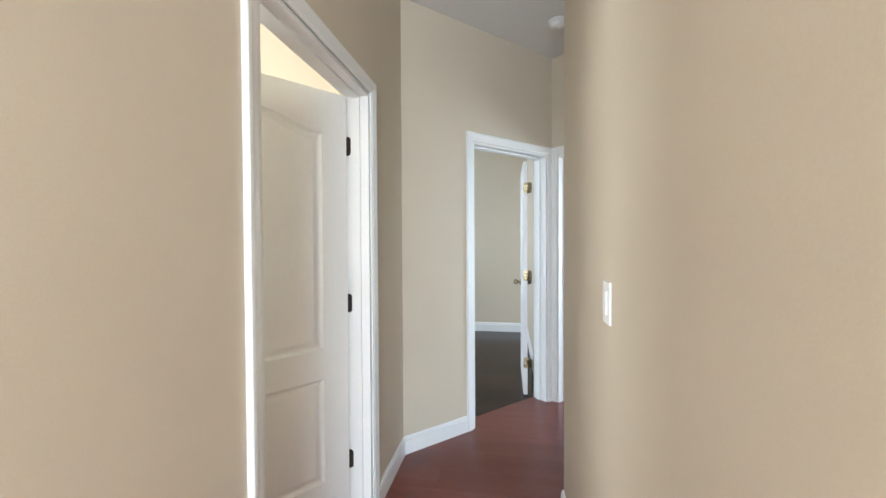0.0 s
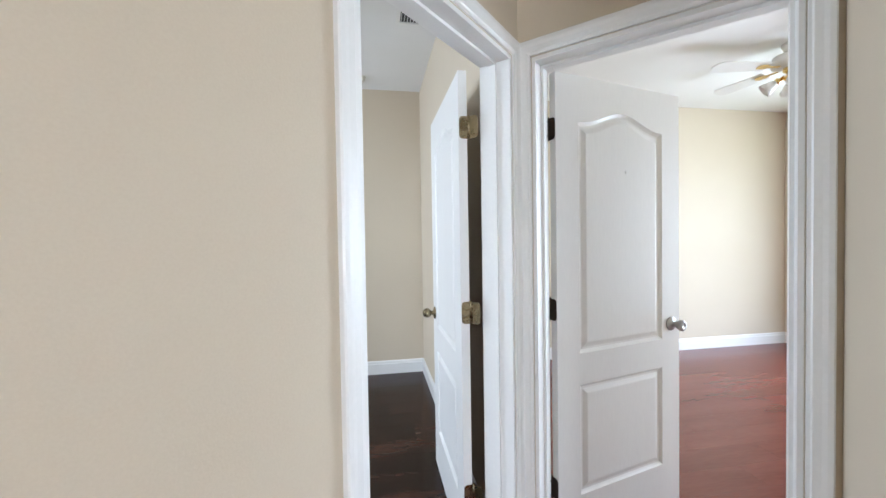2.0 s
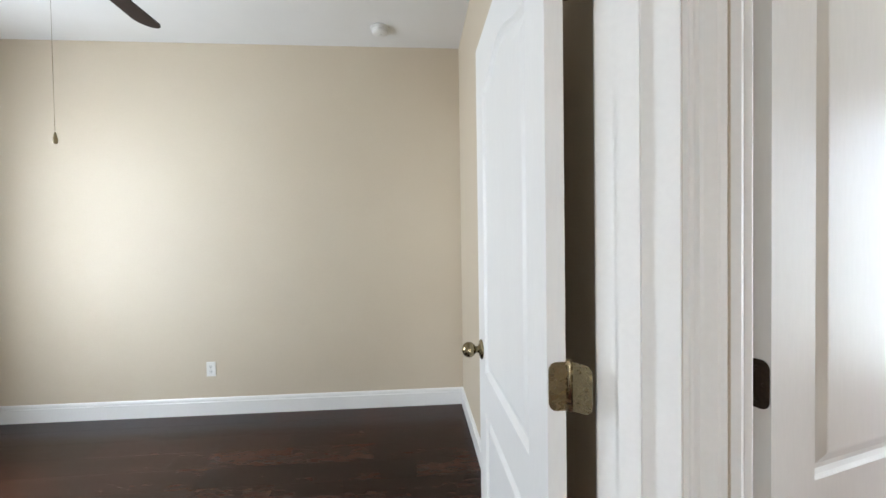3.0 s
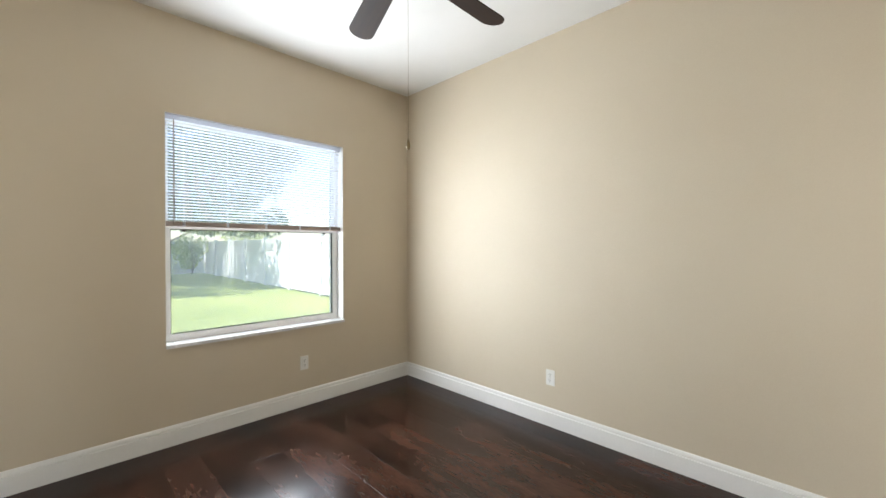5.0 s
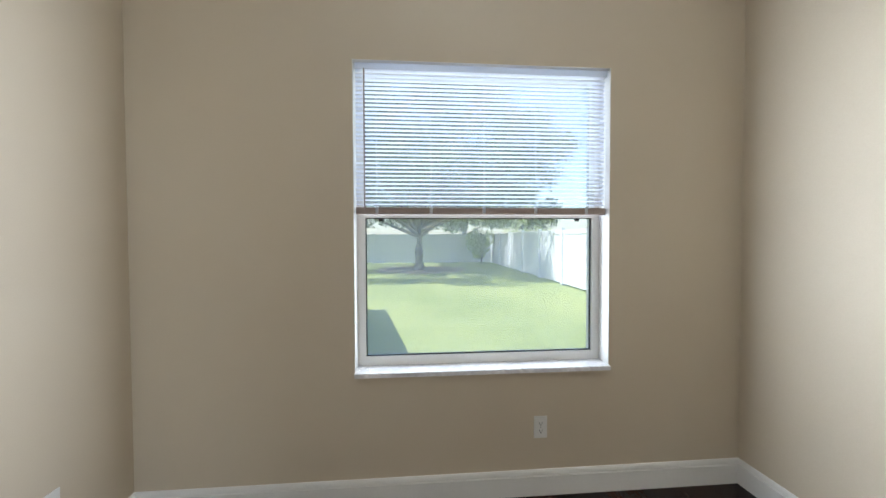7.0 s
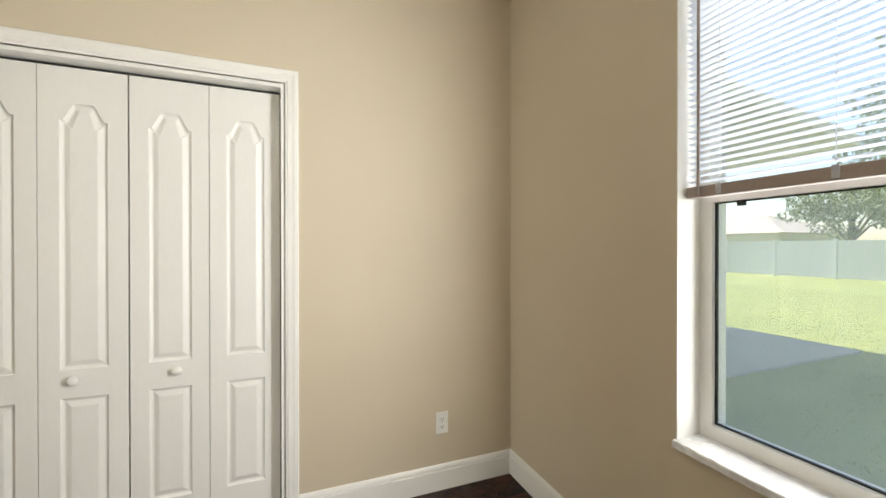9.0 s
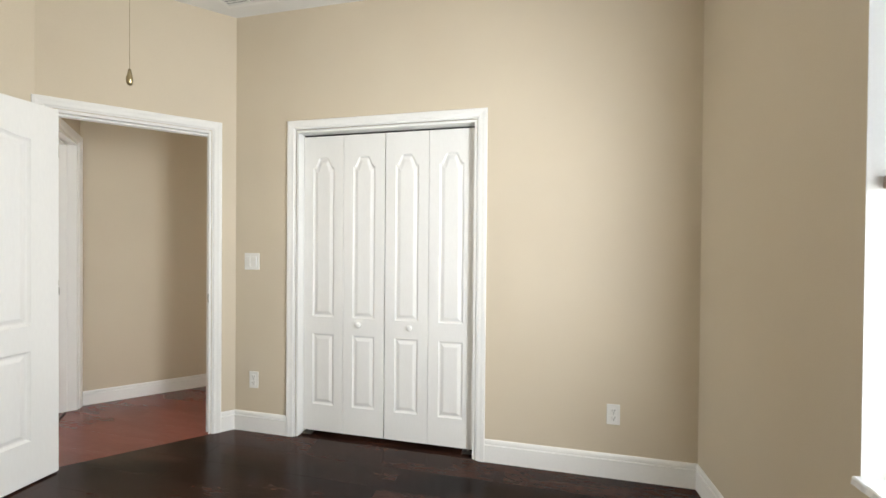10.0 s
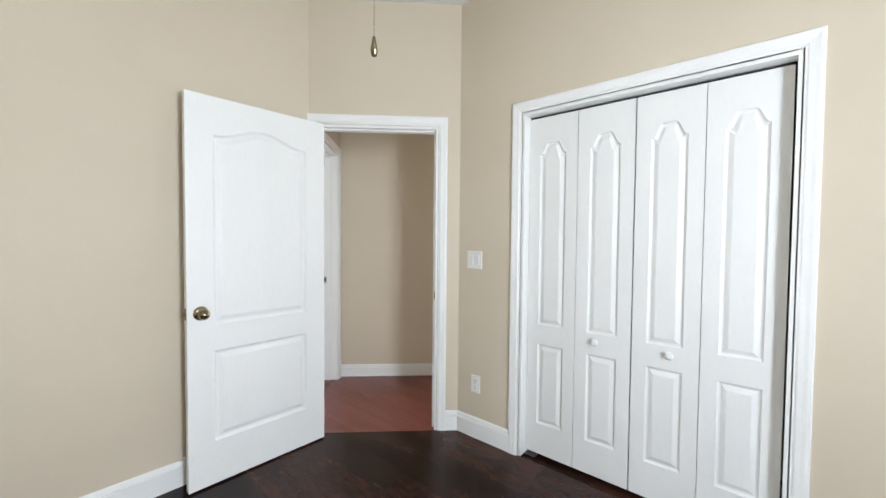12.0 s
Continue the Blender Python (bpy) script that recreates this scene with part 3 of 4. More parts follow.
# ---- window ----
win = structure(thing("window_1", Matrix.Translation((0, 0, 0)), "white single-hung window set deep in the wall", "window"), "white single-hung window set deep in the wall", "window")
FX = -0.105
fw = 0.033
part("window_frame", boxed(-0.19, FX, WY0, WY0 + fw, WZ0, WZ1), TRIM, win)
part("window_frame", boxed(-0.19, FX, WY1 - fw, WY1, WZ0, WZ1), TRIM, win)
part("window_frame", boxed(-0.19, FX, WY0 + fw, WY1 - fw, WZ1 - fw, WZ1), TRIM, win)
part("window_frame", boxed(-0.19, FX, WY0 + fw, WY1 - fw, WZ0, WZ0 + 0.03), TRIM, win)
ZM = 1.468
sash = part("lower_sash", boxed(-0.15, FX + 0.008, WY0 + fw, WY1 - fw, ZM - 0.035, ZM), TRIM, win)
part("sash_stile", boxed(-0.15, FX + 0.004, WY0 + fw, WY0 + fw + 0.012, WZ0 + 0.03, ZM - 0.035), TRIM, sash)
part("sash_stile", boxed(-0.15, FX + 0.004, WY1 - fw - 0.012, WY1 - fw, WZ0 + 0.03, ZM - 0.035), TRIM, sash)
part("sash_rail", boxed(-0.15, FX + 0.004, WY0 + fw + 0.012, WY1 - fw - 0.012, WZ0 + 0.03, WZ0 + 0.047), TRIM, sash)
gy0, gy1, gz0, gz1 = WY0 + fw + 0.012, WY1 - fw - 0.012, WZ0 + 0.047, ZM - 0.035
for nm, bx in (("gasket", (gy0, gy0 + 0.005, gz0, gz1)), ("gasket", (gy1 - 0.005, gy1, gz0, gz1)), ("gasket", (gy0, gy1, gz0, gz0 + 0.004)), ("gasket", (gy0, gy1, gz1 - 0.004, gz1))):
    part(nm, boxed(-0.128, -0.116, *bx), BLACK, sash, "black glazing gasket")
g = part("pane", boxed(-0.126, -0.122, gy0, gy1, gz0, gz1), GLASS, sash)
g.visible_shadow = False
g = part("pane", boxed(-0.172, -0.168, WY0 + fw, WY1 - fw, ZM, WZ1 - fw), GLASS, win)
g.visible_shadow = False
for yy in (WY0 + 0.125, WY1 - 0.125):
    part("tilt_latch", boxed(FX - 0.016, FX - 0.004, yy - 0.011, yy + 0.011, ZM - 0.052, ZM - 0.036, bevel=0.002), BLACK, win, "small black tilt latch")
bm = bmesh.new()
chips = random.Random(4)
ys_ = [WY0 + (WY1 - WY0) * k / 70 for k in range(71)]
prev = None
for yy in ys_:
    c = chips.uniform(0, 0.0015) + (chips.uniform(0.002, 0.006) if chips.random() < 0.25 else 0)
    ring = [bm.verts.new(p) for p in ((-0.105, yy, WZ0 - 0.022), (-0.105, yy, WZ0), (0.021 - c, yy, WZ0), (0.024 - c, yy, WZ0 - 0.003 - 0.6 * c), (0.024 - 0.4 * c, yy, WZ0 - 0.022))]
    if prev:
        for i in range(5):
            bm.faces.new((prev[i], prev[(i + 1) % 5], ring[(i + 1) % 5], ring[i]))
    else:
        bm.faces.new(ring)
    prev = ring
bm.faces.new(prev)
sill = structure(part("window_sill", bm, SILL), "white marble window sill with chipped front edge", "window sill")
for e, (nm, pts) in enumerate((("reveal_jamb", rect(-0.105, 0.001, WY0, WY0 + 0.003)), ("reveal_jamb", rect(-0.105, 0.001, WY1 - 0.003, WY1)))):
    bm = bmesh.new()
    prism(bm, pts, WZ0, WZ1)
    structure(part(nm, bm, TRIM), "white painted window reveal", "trim")
bm = boxed(-0.105, 0.001, WY0 + 0.003, WY1 - 0.003, WZ1 - 0.003, WZ1)
structure(part("reveal_head", bm, TRIM), "white painted window reveal", "trim")

# mini blind, half drawn
blind = thing("mini_blind", Matrix.Translation((-0.045, 0, 0)), "white mini blind drawn halfway down with taupe bottom rail", "blind")
by0, by1 = WY0 + 0.008, WY1 - 0.008
BZ = 1.446
part("head_rail", boxed(-0.02, 0.02, by0, by1, WZ1 - 0.035, WZ1 - 0.004), SLAT, blind)
part("bottom_rail", boxed(-0.014, 0.014, by0, by1, BZ, BZ + 0.036, bevel=0.004), RAIL, blind, "taupe bottom rail with gathered slats")
for k in range(5):
    yy = by0 + (by1 - by0) * (0.08 + 0.21 * k)
    part("rail_clip", boxed(-0.0165, 0.0165, yy - 0.008, yy + 0.008, BZ + 0.006, BZ + 0.039, bevel=0.002), SLAT, blind)
    part("ladder_cord", boxed(0.0118, 0.0130, yy - 0.0007, yy + 0.0007, BZ + 0.037, WZ1 - 0.036), SLAT, blind)
bm = bmesh.new()
prof = [(-0.0125, -0.0012), (-0.006, 0.0012), (0.0, 0.0020), (0.006, 0.0012), (0.0125, -0.0012)]
tilt = math.radians(8)
rows_ = []
for yy in (by0, by1):
    top = [bm.verts.new((a * math.cos(tilt) - b * math.sin(tilt), yy, a * math.sin(tilt) + b * math.cos(tilt) + 0.0004)) for a, b in prof]
    bot = [bm.verts.new((a * math.cos(tilt) - b * math.sin(tilt), yy, a * math.sin(tilt) + b * math.cos(tilt) - 0.0004)) for a, b in prof[::-1]]
    rows_.append(top + bot)
for i in range(10):
    bm.faces.new((rows_[0][i], rows_[0][(i + 1) % 10], rows_[1][(i + 1) % 10], rows_[1][i]))
for r in rows_:
    bm.faces.new(r)
slat_mesh = finish(bm, "slat", SLAT)
z = BZ + 0.052
while z < WZ1 - 0.042:
    s = new("slat", slat_mesh)
    s.parent, s.location = blind, (0, 0, z)
    z += 0.0205
# Clear wand painted taupe for how dark it reads against the window light.
part("wand", turned([(0, 0), (0.0042, 0), (0.0042, 0.70), (0.002, 0.71), (0, 0.71)], Matrix.Translation((0.021, by0 + 0.045, BZ + 0.005)), 6), RAIL, blind, "thin clear plastic tilt wand, coloured as dark against the window")

# ---- outlets, switches, smoke alarm, vent ----


def outlet(m, label="white duplex wall outlet above the baseboard"):
    """x right, y off the wall, z up."""
    root = thing("wall_outlet", m, label, "outlet", "wall outlets")
    part("cover_plate", boxed(-0.035, 0.035, 0, 0.006, -0.057, 0.057, bevel=0.003), PLASTIC, root)
    for zz in (-0.02, 0.02):
        r = part("receptacle", boxed(-0.017, 0.017, 0.006, 0.009, zz - 0.0145, zz + 0.0145, bevel=0.0015), PLASTIC, root)
        # Black blocks on the face, painted as the shade inside the slots.
        part("slot", boxed(-0.008, -0.0055, 0.0091, 0.0096, zz - 0.001, zz + 0.009), BLACK, r)
        part("slot", boxed(0.0055, 0.008, 0.0091, 0.0096, zz - 0.001, zz + 0.008), BLACK, r)
        part("slot", boxed(-0.0025, 0.0025, 0.0091, 0.0096, zz - 0.010, zz - 0.005), BLACK, r)
    part("screw", turned([(0, 0), (0.003, 0), (0.0025, 0.0014), (0, 0.0014)], Matrix.Translation((0, 0.006, 0)) @ Matrix.Rotation(-math.pi / 2, 4, "X"), 8), STEEL, root)
    return root


def switch(m, gangs, label):
    root = thing("light_switch", m, label, "light switch")
    w = 0.035 + 0.023 * (gangs - 1)
    part("cover_plate", boxed(-w, w, 0, 0.006, -0.057, 0.057, bevel=0.003), PLASTIC, root)
    for k in range(gangs):
        xx = (k - (gangs - 1) / 2) * 0.046
        b = part("rocker", boxed(xx - 0.0165, xx + 0.0165, 0.006, 0.0095, -0.033, 0.033, bevel=0.001), PLASTIC, root)
        b2 = part("paddle", boxed(xx - 0.0135, xx + 0.0135, 0.0095, 0.0115, -0.030, 0.030, bevel=0.001), PLASTIC, b)
    return root


def on_wall(x, y, z, yaw):
    return Matrix.Translation((x, y, z)) @ Matrix.Rotation(math.radians(yaw), 4, "Z")


outlet(on_wall(0, 1.968, 0.354, -90))
outlet(on_wall(1.625, 3.07, 0.354, 180))
outlet(on_wall(2.724, 0, 0.354, 0))
outlet(on_wall(0.424, 0, 0.354, 0))
switch(on_wall(2.743, 0, 1.165, 0), 2, "white double rocker light switch beside the closet")
switch(on_wall(3.585, -1.625, 1.165, 90), 1, "white single rocker light switch on the hall wall")


def smoke(x, y):
    root = thing("smoke_alarm", Matrix.Translation((x, y, H)) @ Matrix.Rotation(math.pi, 4, "X"), "round white smoke alarm on the ceiling", "smoke alarm")
    part("base", turned([(0, 0), (0.068, 0), (0.068, 0.012), (0.062, 0.014), (0, 0.014)], seg=28), PLASTIC, root, "", True)
    part("cover", turned([(0, 0.014), (0.058, 0.014), (0.058, 0.020), (0.054, 0.020), (0.054, 0.026), (0.058, 0.027), (0.056, 0.036), (0.044, 0.044), (0, 0.047)], seg=28), PLASTIC, root, "", True)
    part("test_button", turned([(0, 0.047), (0.012, 0.046), (0.010, 0.050), (0, 0.051)], seg=14), PLASTIC, root)


smoke(2.98, 2.80)
smoke(3.66, 0.05)

vent = thing("ceiling_vent", Matrix.Translation((2.645, 0.215, H)), "white metal ceiling air vent with two banks of louvres", "vent", "ceiling vents")
VX, VY = 0.19, 0.095
# Dark sheet behind the louvres paints the shade of the hollow duct.
part("backing", boxed(-VX + 0.02, VX - 0.02, -VY + 0.02, VY - 0.02, -0.004, -0.001), DUCT_SHADE, vent)
for a in ((-VX, VX, -VY, -VY + 0.024), (-VX, VX, VY - 0.024, VY), (-VX, -VX + 0.024, -VY + 0.024, VY - 0.024), (VX - 0.024, VX, -VY + 0.024, VY - 0.024), (-0.008, 0.008, -VY + 0.024, VY - 0.024)):
    part("frame", boxed(*a, -0.012, 0.0), PLASTIC, vent)
bm = bmesh.new()
box(bm, -0.078, 0.078, -0.005, 0.005, -0.0007, 0.0007)
bmesh.ops.rotate(bm, verts=bm.verts, cent=(0, 0, 0), matrix=Matrix.Rotation(math.radians(78), 3, "X"))
lou = finish(bm, "slat", PLASTIC)
for sx in (-0.087, 0.087):
    for k in range(7):
        s = new("slat", lou)
        s.parent, s.location = vent, (sx, -VY + 0.034 + k * 0.0205, -0.009)

copy_thing(vent, Matrix.Translation((3.37, 1.66, H)) @ Matrix.Rotation(math.pi / 2, 4, "Z"))

# ---- ceiling fans ----


def blade_mesh(bm, r0, r1, w0, w1, pitch):
    n = 12
    lo, hi = [], []
    pts = [(r0, -w0 / 2), (r1 - w1 * 0.5, -w1 / 2)]
    pts += [(r1 - w1 * 0.5 + w1 * 0.5 * math.cos(t), w1 / 2 * math.sin(t)) for t in [(-0.5 + k / n) * math.pi for k in range(1, n)]]
    pts += [(r1 - w1 * 0.5, w1 / 2), (r0, w0 / 2)]
    prism(bm, pts, -0.003, 0.003)
    bmesh.ops.rotate(bm, verts=bm.verts, cent=(0, 0, 0), matrix=Matrix.Rotation(pitch, 3, "X"))


def fan(m, start, R, body, blade_mat, arm_mat, label, lights, drop):
    root = thing("ceiling_fan", m, label, "ceiling fan")
    part("canopy", turned([(0, 0), (0.065, 0), (0.066, -0.02), (0.05, -0.055), (0.02, -0.068), (0, -0.068)], seg=24), body, root, "", True)
    part("downrod", turned([(0, -0.06), (0.0125, -0.06), (0.0125, -drop + 0.05), (0, -drop + 0.05)], seg=12), body, root)
    part("motor_housing", turned([(0, -drop + 0.06), (0.05, -drop + 0.055), (0.12, -drop + 0.03), (0.135, -drop - 0.01), (0.13, -drop - 0.045), (0.09, -drop - 0.062), (0, -drop - 0.062)], seg=32), body, root, "", True)
    part("switch_housing", turned([(0, -drop - 0.06), (0.055, -drop - 0.06), (0.058, -drop - 0.085), (0.04, -drop - 0.10), (0, -drop - 0.103)], seg=24), arm_mat, root, "", True)
    for k in range(5):
        a = start + k * math.radians(72)
        rot = Matrix.Rotation(a, 4, "Z") @ Matrix.Translation((0, 0, -drop - 0.05))
        bm = bmesh.new()
        blade_mesh(bm, 0.19, R, 0.11, 0.135, math.radians(11))
        bl = part("blade", bm, blade_mat, root)
        bl.matrix_local = rot
        bm = bmesh.new()
        prism(bm, [(0.08, -0.016), (0.17, -0.012), (0.21, -0.04), (0.26, -0.03), (0.27, 0), (0.26, 0.03), (0.21, 0.04), (0.17, 0.012), (0.08, 0.016)], -0.009, -0.004)
        ar = part("blade_arm", bm, arm_mat, root)
        ar.matrix_local = rot
    if lights:
        part("light_kit", turned([(0, -drop - 0.12), (0.05, -drop - 0.12), (0.06, -drop - 0.14), (0.03, -drop - 0.165), (0, -drop - 0.17)], seg=24), POLISHED, root, "polished brass light kit", True)
        for k in range(4):
            a = start + math.radians(20 + 90 * k)
            mm = Matrix.Rotation(a, 4, "Z") @ Matrix.Translation((0.07, 0, -drop - 0.14)) @ Matrix.Rotation(math.radians(125), 4, "Y")
            arm = part("lamp_arm", turned([(0, -0.03), (0.012, -0.03), (0.013, 0.0), (0.026, 0.01), (0.026, 0.035), (0, 0.035)], mm, 14), POLISHED, root, "", True)
            part("glass_shade", turned([(0.024, 0.03), (0.034, 0.05), (0.046, 0.09), (0.058, 0.125), (0.055, 0.125), (0.043, 0.09), (0.031, 0.052), (0.021, 0.032)], mm, 20), SHADEGLASS, root, "clear glass bell shade", True)
            part("bulb", turned([(0, 0.035), (0.012, 0.035), (0.014, 0.05), (0.024, 0.08), (0.018, 0.10), (0, 0.106)], mm, 14), PLASTIC, root, "unlit bulb", True)
    return root


f1 = fan(Matrix.Translation((1.82, 1.53, H)), math.radians(90), 0.665, BRONZE, BLADE, BRONZE, "dark bronze five-blade ceiling fan with a pull chain", False, 0.305)
part("pull_chain", turned([(0, 0), (0.0006, 0), (0.0006, 0.68), (0, 0.68)], Matrix.Translation((0.074, -0.022, 1.731 - H)), 6), BRASS, f1)
part("pull_fob", turned([(0, 0), (0.006, 0.003), (0.008, 0.015), (0.005, 0.030), (0.003, 0.042), (0, 0.044)], Matrix.Translation((0.074, -0.022, 1.688 - H)), 12), BRASS, f1, "small brass and white pull fob", True)
fan(Matrix.Translation((6.36, 1.69, H)), math.radians(25), 0.62, PLASTIC, PLASTIC, POLISHED, "white ceiling fan with polished brass arms and glass shades", True, 0.125)

# ---- outdoors ----
GZ = -0.2
bm = bmesh.new()
bmesh.ops.create_grid(bm, x_segments=60, y_segments=60, size=400)
for v in bm.verts:
    v.co.z = GZ + (0.25 * noise.noise(v.co * 0.01) if v.co.length > 60 else 0)
structure(part("ground", bm, GRASS), "sunny green back lawn reaching to the fence", "ground")
slab("patio", [(-6.3, -9.0), (-2.9, -9.0), (-2.9, -1.0), (-6.3, -1.0)], GZ - 0.1, GZ + 0.03, CONC, "shaded grey concrete patio slab beside the lawn", "patio")
# Roof is unseen, set from its lawn shadow; the slanted edge shapes that shadow.
slab("porch_roof", [(-6.5, -9.0), (-0.25, -9.0), (-0.25, -0.15), (-6.5, -1.1)], 2.75, 2.9, STUCCO, "pale flat roof over the patio", "porch roof")
bm = bmesh.new()
pts = [(2.6 * math.cos(a) * random.uniform(0.8, 1.15), 2.2 * math.sin(a) * random.uniform(0.8, 1.15)) for a in [k * 2 * math.pi / 28 for k in range(28)]]
prism(bm, pts, GZ - 0.02, GZ + 0.012)
ob = tagged(part("leaf_litter", bm, LITTER), "brown leaf litter round the foot of the tree", "leaf litter", kind="stuff")
ob.location = (-17.3, 1.8, 0)

# lawn blades near the window
rng = random.Random(5)
vs, fs = [], []
for _ in range(60000):
    gx = -0.4 - 15 * rng.random() ** 1.4
    gy = rng.uniform(-12, 6.2)
    if -6.35 < gx < -2.85 and gy < -0.95:
        continue
    a, hgt = rng.uniform(0, 6.283), rng.uniform(0.010, 0.024)
    dx, dy = 0.006 * math.cos(a), 0.006 * math.sin(a)
    i = len(vs)
    vs += [(gx - dx, gy - dy, GZ), (gx + dx, gy + dy, GZ), (gx + rng.uniform(-0.03, 0.03), gy + rng.uniform(-0.03, 0.03), GZ + hgt)]
    fs.append((i, i + 1, i + 2))
me = bpy.data.meshes.new("grass")
me.from_pydata(vs, [], fs)
me.materials.append(BLADES)
tagged(new("grass", me), "short green lawn grass", "grass", kind="stuff")


def fence(p, q, label, rails=(0.06, 1.66)):
    L = length(p, q)
    root = thing("fence", plane_pose(p, q), label, "fence")
    n = round(L / 2.4)
    post = finish(boxed(-0.065, 0.065, -0.065, 0.065, GZ, GZ + 1.88, bevel=0.01), "post", VINYL)
    rail = finish(boxed(0.065, L / n - 0.065, -0.03, 0.03, 0, 0.14), "rail", VINYL)
    pw = (L / n - 0.13) / 8
    board = finish(boxed(0.004, pw - 0.004, -0.012, 0.012, GZ + 0.10, GZ + 1.72), "board", VINYL)
    for k in range(n + 1):
        o = new("post", post)
        o.parent, o.location = root, (k * L / n, 0, 0)
        if k < n:
            for zz in [GZ + h for h in rails]:
                o = new("rail", rail)
                o.parent, o.location = root, (k * L / n, 0, zz)
            for j in range(8):
                o = new("board", board)
                o.parent, o.location = root, (k * L / n + 0.065 + j * pw, 0, 0)
    return root


fence((-22.0, 6.45), (-1.0, 6.2), "tall white vinyl privacy fence along the side of the lawn")
fence((-22.5, -30.0), (-22.0, 6.45), "tall white vinyl privacy fence along the back of the lawn", (0.06, 1.28, 1.66))


def leaf_cloud(bm, centre, radii, count, size, rnd):
    for _ in range(count):
        while True:
            p = Vector((rnd.uniform(-1, 1), rnd.uniform(-1, 1), rnd.uniform(-1, 1)))
            if 0.25 < p.length < 1:
                break
        p = Vector(centre) + Vector((p.x * radii[0], p.y * radii[1], p.z * radii[2]))
        q = Euler((rnd.uniform(0, 6.3), rnd.uniform(0, 6.3), rnd.uniform(0, 6.3))).to_matrix()
        s = size * rnd.uniform(0.6, 1.3)
        v = [bm.verts.new(p + q @ Vector(c) * s) for c in ((-1, 0, 0), (0, -0.42, 0.1), (1, 0, 0), (0, 0.42, 0.1))]
        bm.faces.new(v)


def tree(base, height, spread, label, seed, clumps, leaves):
    rnd = random.Random(seed)
    root = thing("tree", Matrix.Translation(base), label, "tree")
    bm = bmesh.new()
    tube(bm, [(0, 0, -0.1), (0.02, 0.01, 0.15), (0.03, 0.0, 0.9), (0.0, 0.05, 1.9), (0.05, 0.0, height * 0.6)], [0.36, 0.27, 0.23, 0.20, 0.08], 14)
    part("trunk", bm, BARK, root)
    cl = bmesh.new()
    for k in range(clumps):
        a = k * 2.399 + rnd.uniform(-0.3, 0.3)
        r = spread * math.sqrt((k + 0.5) / clumps)
        zc = 2.4 + (height - 2.6) * rnd.uniform(0.0, 1.0) * (1 - 0.55 * (r / spread) ** 2)
        c = Vector((r * math.cos(a), r * math.sin(a), zc))
        if k % 3 == 0:
            bm = bmesh.new()
            s = Vector((0.02, 0.02, rnd.uniform(1.6, 2.6)))
            mid = s.lerp(c, 0.5) + Vector((0, 0, 0.25))
            tube(bm, [s, mid, c], [0.10, 0.06, 0.02], 8)
            part("limb", bm, BARK, root)
        leaf_cloud(cl, c, (rnd.uniform(0.7, 1.2), rnd.uniform(0.7, 1.2), rnd.uniform(0.45, 0.8)), leaves, 0.12, rnd)
    part("crown", cl, LEAF, root)
    return root


tree((-17.2, 1.8, GZ), 10.6, 6.6, "spreading oak tree with a grey trunk on the lawn", 3, 150, 250)


def shrub(base, r, h, label, seed):
    rnd = random.Random(seed)
    root = thing("shrub", Matrix.Translation(base), label, "shrub")
    bm = bmesh.new()
    for k in range(5):
        tube(bm, [(0, 0, -0.05), (0.2 * r * rnd.uniform(-1, 1), 0.2 * r * rnd.uniform(-1, 1), h * 0.4), (r * 0.5 * rnd.uniform(-1, 1), r * 0.5 * rnd.uniform(-1, 1), h * 0.8)], [0.03, 0.02, 0.008], 6)
    part("stems", bm, BARK, root)
    bm = bmesh.new()
    for k in range(9):
        leaf_cloud(bm, (r * rnd.uniform(-0.6, 0.6), r * rnd.uniform(-0.6, 0.6), h * rnd.uniform(0.3, 0.9)), (r * 0.5, r * 0.5, h * 0.22), 150, 0.09, rnd)
    part("foliage", bm, SHRUB, root)


shrub((-21.0, 5.6, GZ), 0.9, 2.3, "yellow-green shrub in the corner of the fence", 11)
shrub((-24.5, 9.5, GZ), 2.0, 4.2, "bright green bush rising behind the fence", 12)
shrub((-20.6, -14.0, GZ), 0.8, 2.6, "yellow-green shrub beside the back fence", 13)

# neighbour's house beyond the back fence
nh = thing("house", Matrix.Translation((-40, -26, GZ)), "pale neighbouring house with a low shingled roof", "house")
part("wall", boxed(-5, 5, -9, 9, 0, 2.7), STUCCO, nh)
bm = bmesh.new()
rv = [bm.verts.new(p) for p in ((-5.6, -9.6, 2.65), (5.6, -9.6, 2.65), (5.6, 9.6, 2.65), (-5.6, 9.6, 2.65), (0, -5, 4.6), (0, 5, 4.6))]
for f in ((0, 1, 4), (1, 2, 5, 4), (2, 3, 5), (3, 0, 4, 5), (0, 1, 2, 3)):
    bm.faces.new([rv[i] for i in f])
part("roof", bm, SHINGLE, nh)
for yy in (-5, 2):
    wn_ = part("window", boxed(4.98, 5.06, yy, yy + 1.6, 0.9, 2.1), TRIM, nh)
    part("pane", boxed(5.06, 5.08, yy + 0.08, yy + 1.52, 0.98, 2.02), BLACK, wn_)
tree((-31, 6.0, GZ), 7.0, 3.2, "leafy tree standing beyond the side fence", 8, 26, 220)
tree((-33, -12.0, GZ), 7.0, 3.4, "leafy tree standing beyond the back fence", 9, 26, 220)

# ---- floor planks ----


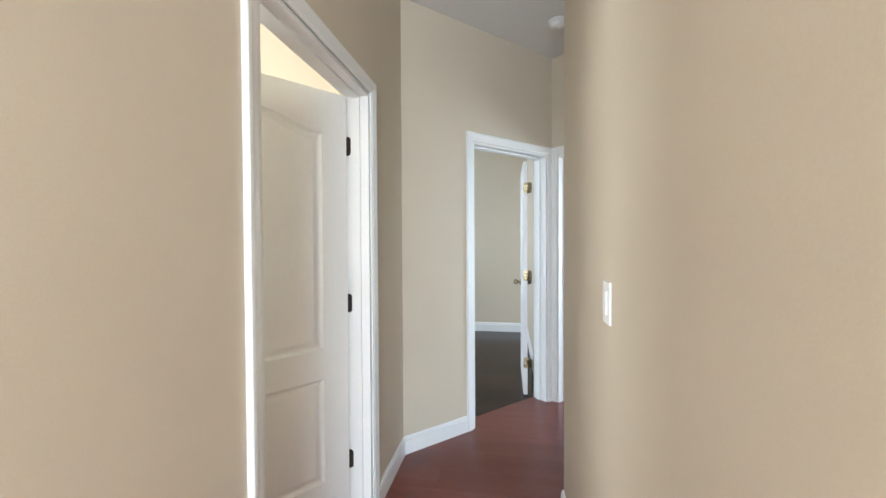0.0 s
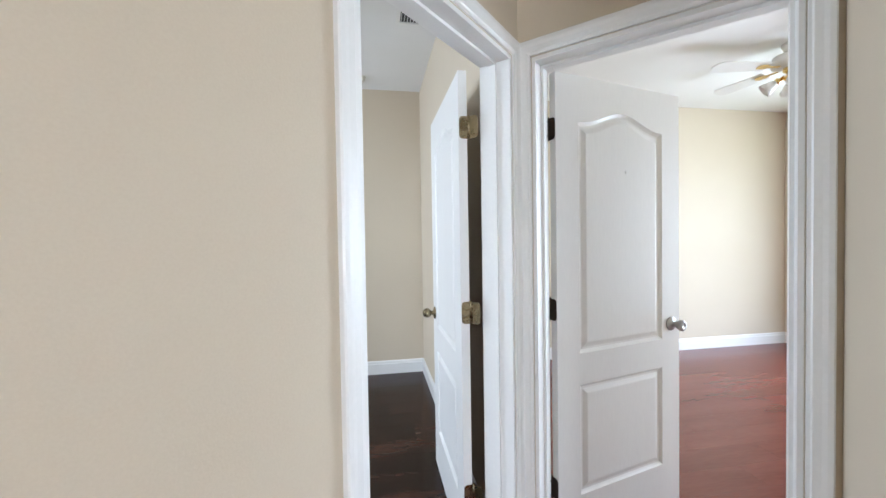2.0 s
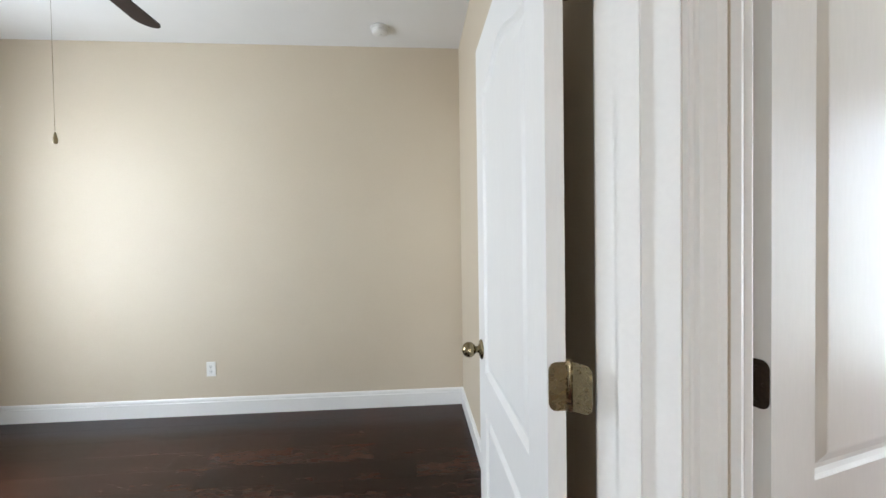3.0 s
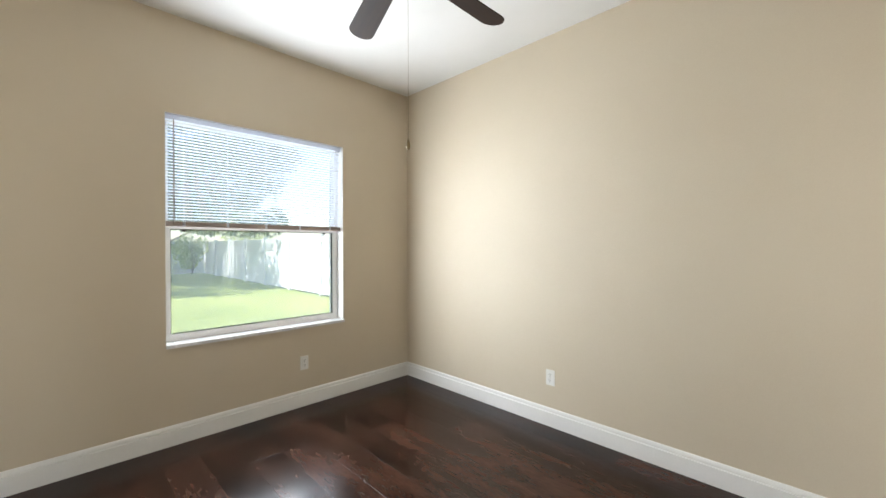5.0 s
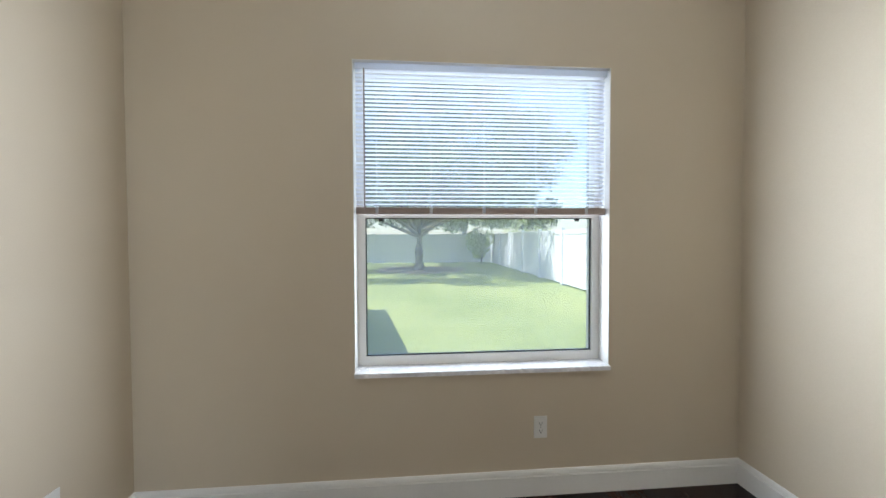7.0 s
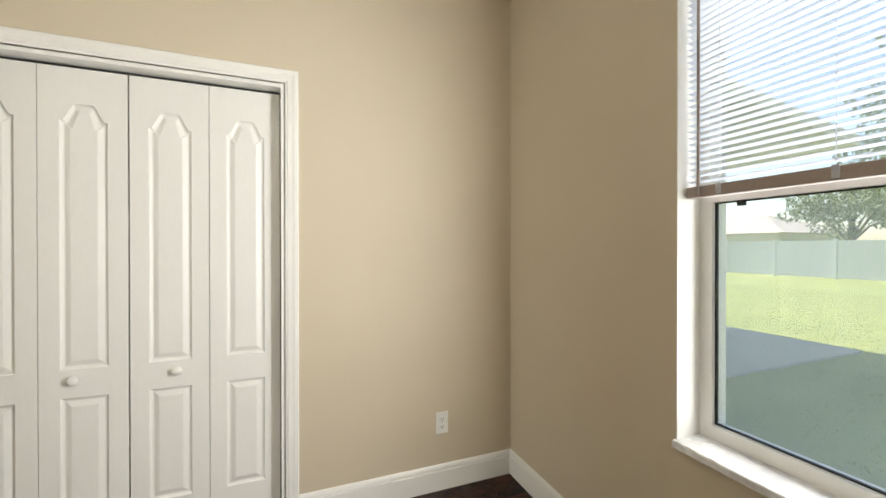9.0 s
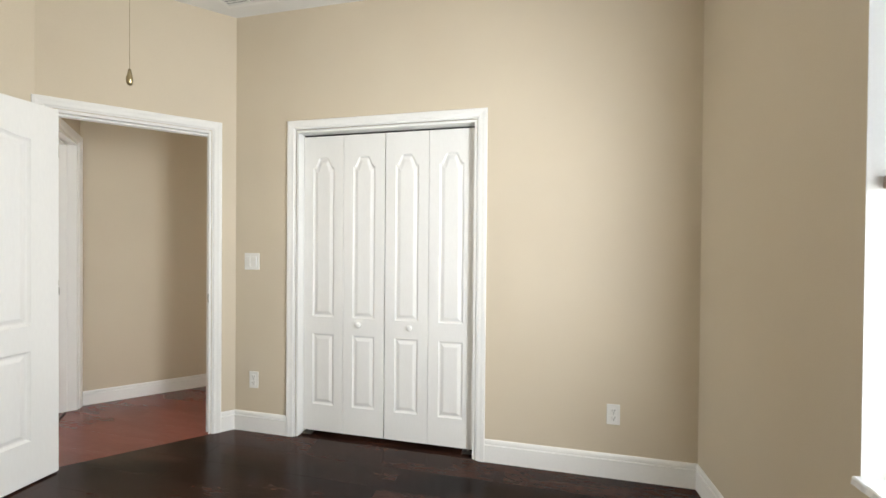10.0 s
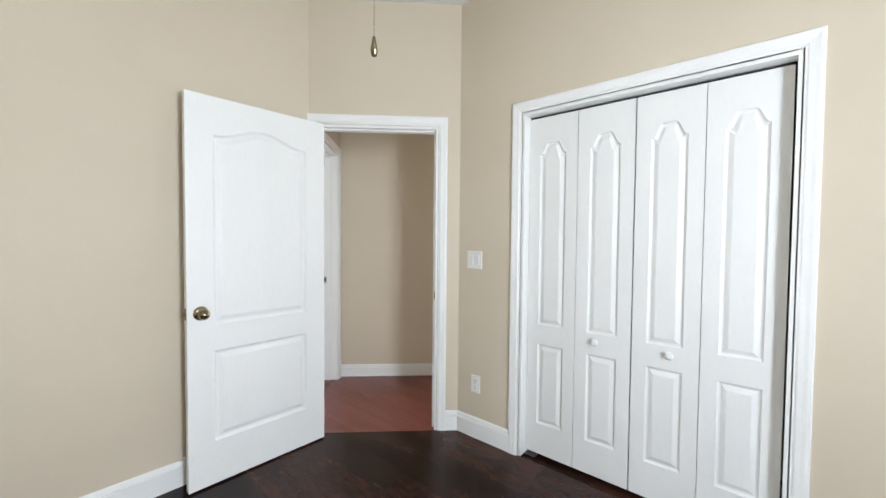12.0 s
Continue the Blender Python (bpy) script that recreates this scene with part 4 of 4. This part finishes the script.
def clip(poly, a, b, c):
    """The part of a convex plan polygon where a*x + b*y <= c."""
    out = []
    for i, p in enumerate(poly):
        q = poly[(i + 1) % len(poly)]
        dp, dq = a * p[0] + b * p[1] - c, a * q[0] + b * q[1] - c
        if dp <= 0:
            out.append(p)
        if dp * dq < 0:
            t = dp / (dp - dq)
            out.append((p[0] + t * (q[0] - p[0]), p[1] + t * (q[1] - p[1])))
    return out


def plank_mesh(pts, mat):
    bm = bmesh.new()
    n = len(pts)
    cx, cy = sum(p[0] for p in pts) / n, sum(p[1] for p in pts) / n
    lo = [bm.verts.new((x, y, -0.0085)) for x, y in pts]
    mid = [bm.verts.new((x, y, -0.0003)) for x, y in pts]
    hi = []
    for x, y in pts:
        d = math.hypot(cx - x, cy - y) or 1
        hi.append(bm.verts.new((x + math.copysign(0.0009, cx - x), y + math.copysign(0.0009, cy - y), 0.0)))
    for i in range(n):
        j = (i + 1) % n
        bm.faces.new((lo[i], lo[j], mid[j], mid[i]))
        bm.faces.new((mid[i], mid[j], hi[j], hi[i]))
    bm.faces.new(hi)
    return finish(bm, "plank", mat)


def planks(parent, x0, x1, y0, y1, w, long, cut, mat, seed, skip=lambda x, y: False):
    rnd = random.Random(seed)
    shared = {}
    y = y0
    while y < y1 - 0.02:
        x = x0 - rnd.uniform(0, long)
        ye = min(y + w, y1)
        while x < x1:
            xa, xb = max(x, x0), min(x + long, x1)
            x += long
            if xb - xa < 0.02 or skip((xa + xb) / 2, (y + ye) / 2):
                continue
            poly = clip(rect(xa, xb, y, ye), *cut)
            if len(poly) < 3:
                continue
            cx, cy = (xa + xb) / 2, (y + ye) / 2
            local = [(px - cx, py - cy) for px, py in poly]
            key = tuple((round(a, 4), round(b, 4)) for a, b in local)
            if key not in shared:
                shared[key] = plank_mesh(local, mat)
            ob = new("plank", shared[key])
            ob.parent, ob.location = parent, (cx, cy, 0)
        y += w


planks(floor_dark, 0, 3.575, 0.0, 3.07, 0.193, 1.215, (1, -1, TH - 0.001), DARK, 21)
planks(floor_red, 2.54, 8.1, -3.4, 3.13, 0.193, 1.215, (-1, 1, -TH - 0.001), RED, 22, lambda x, y: (x > 4.2 and y < -1.4) or (x < 3.6 and y > 0.9) or x > 8.1)
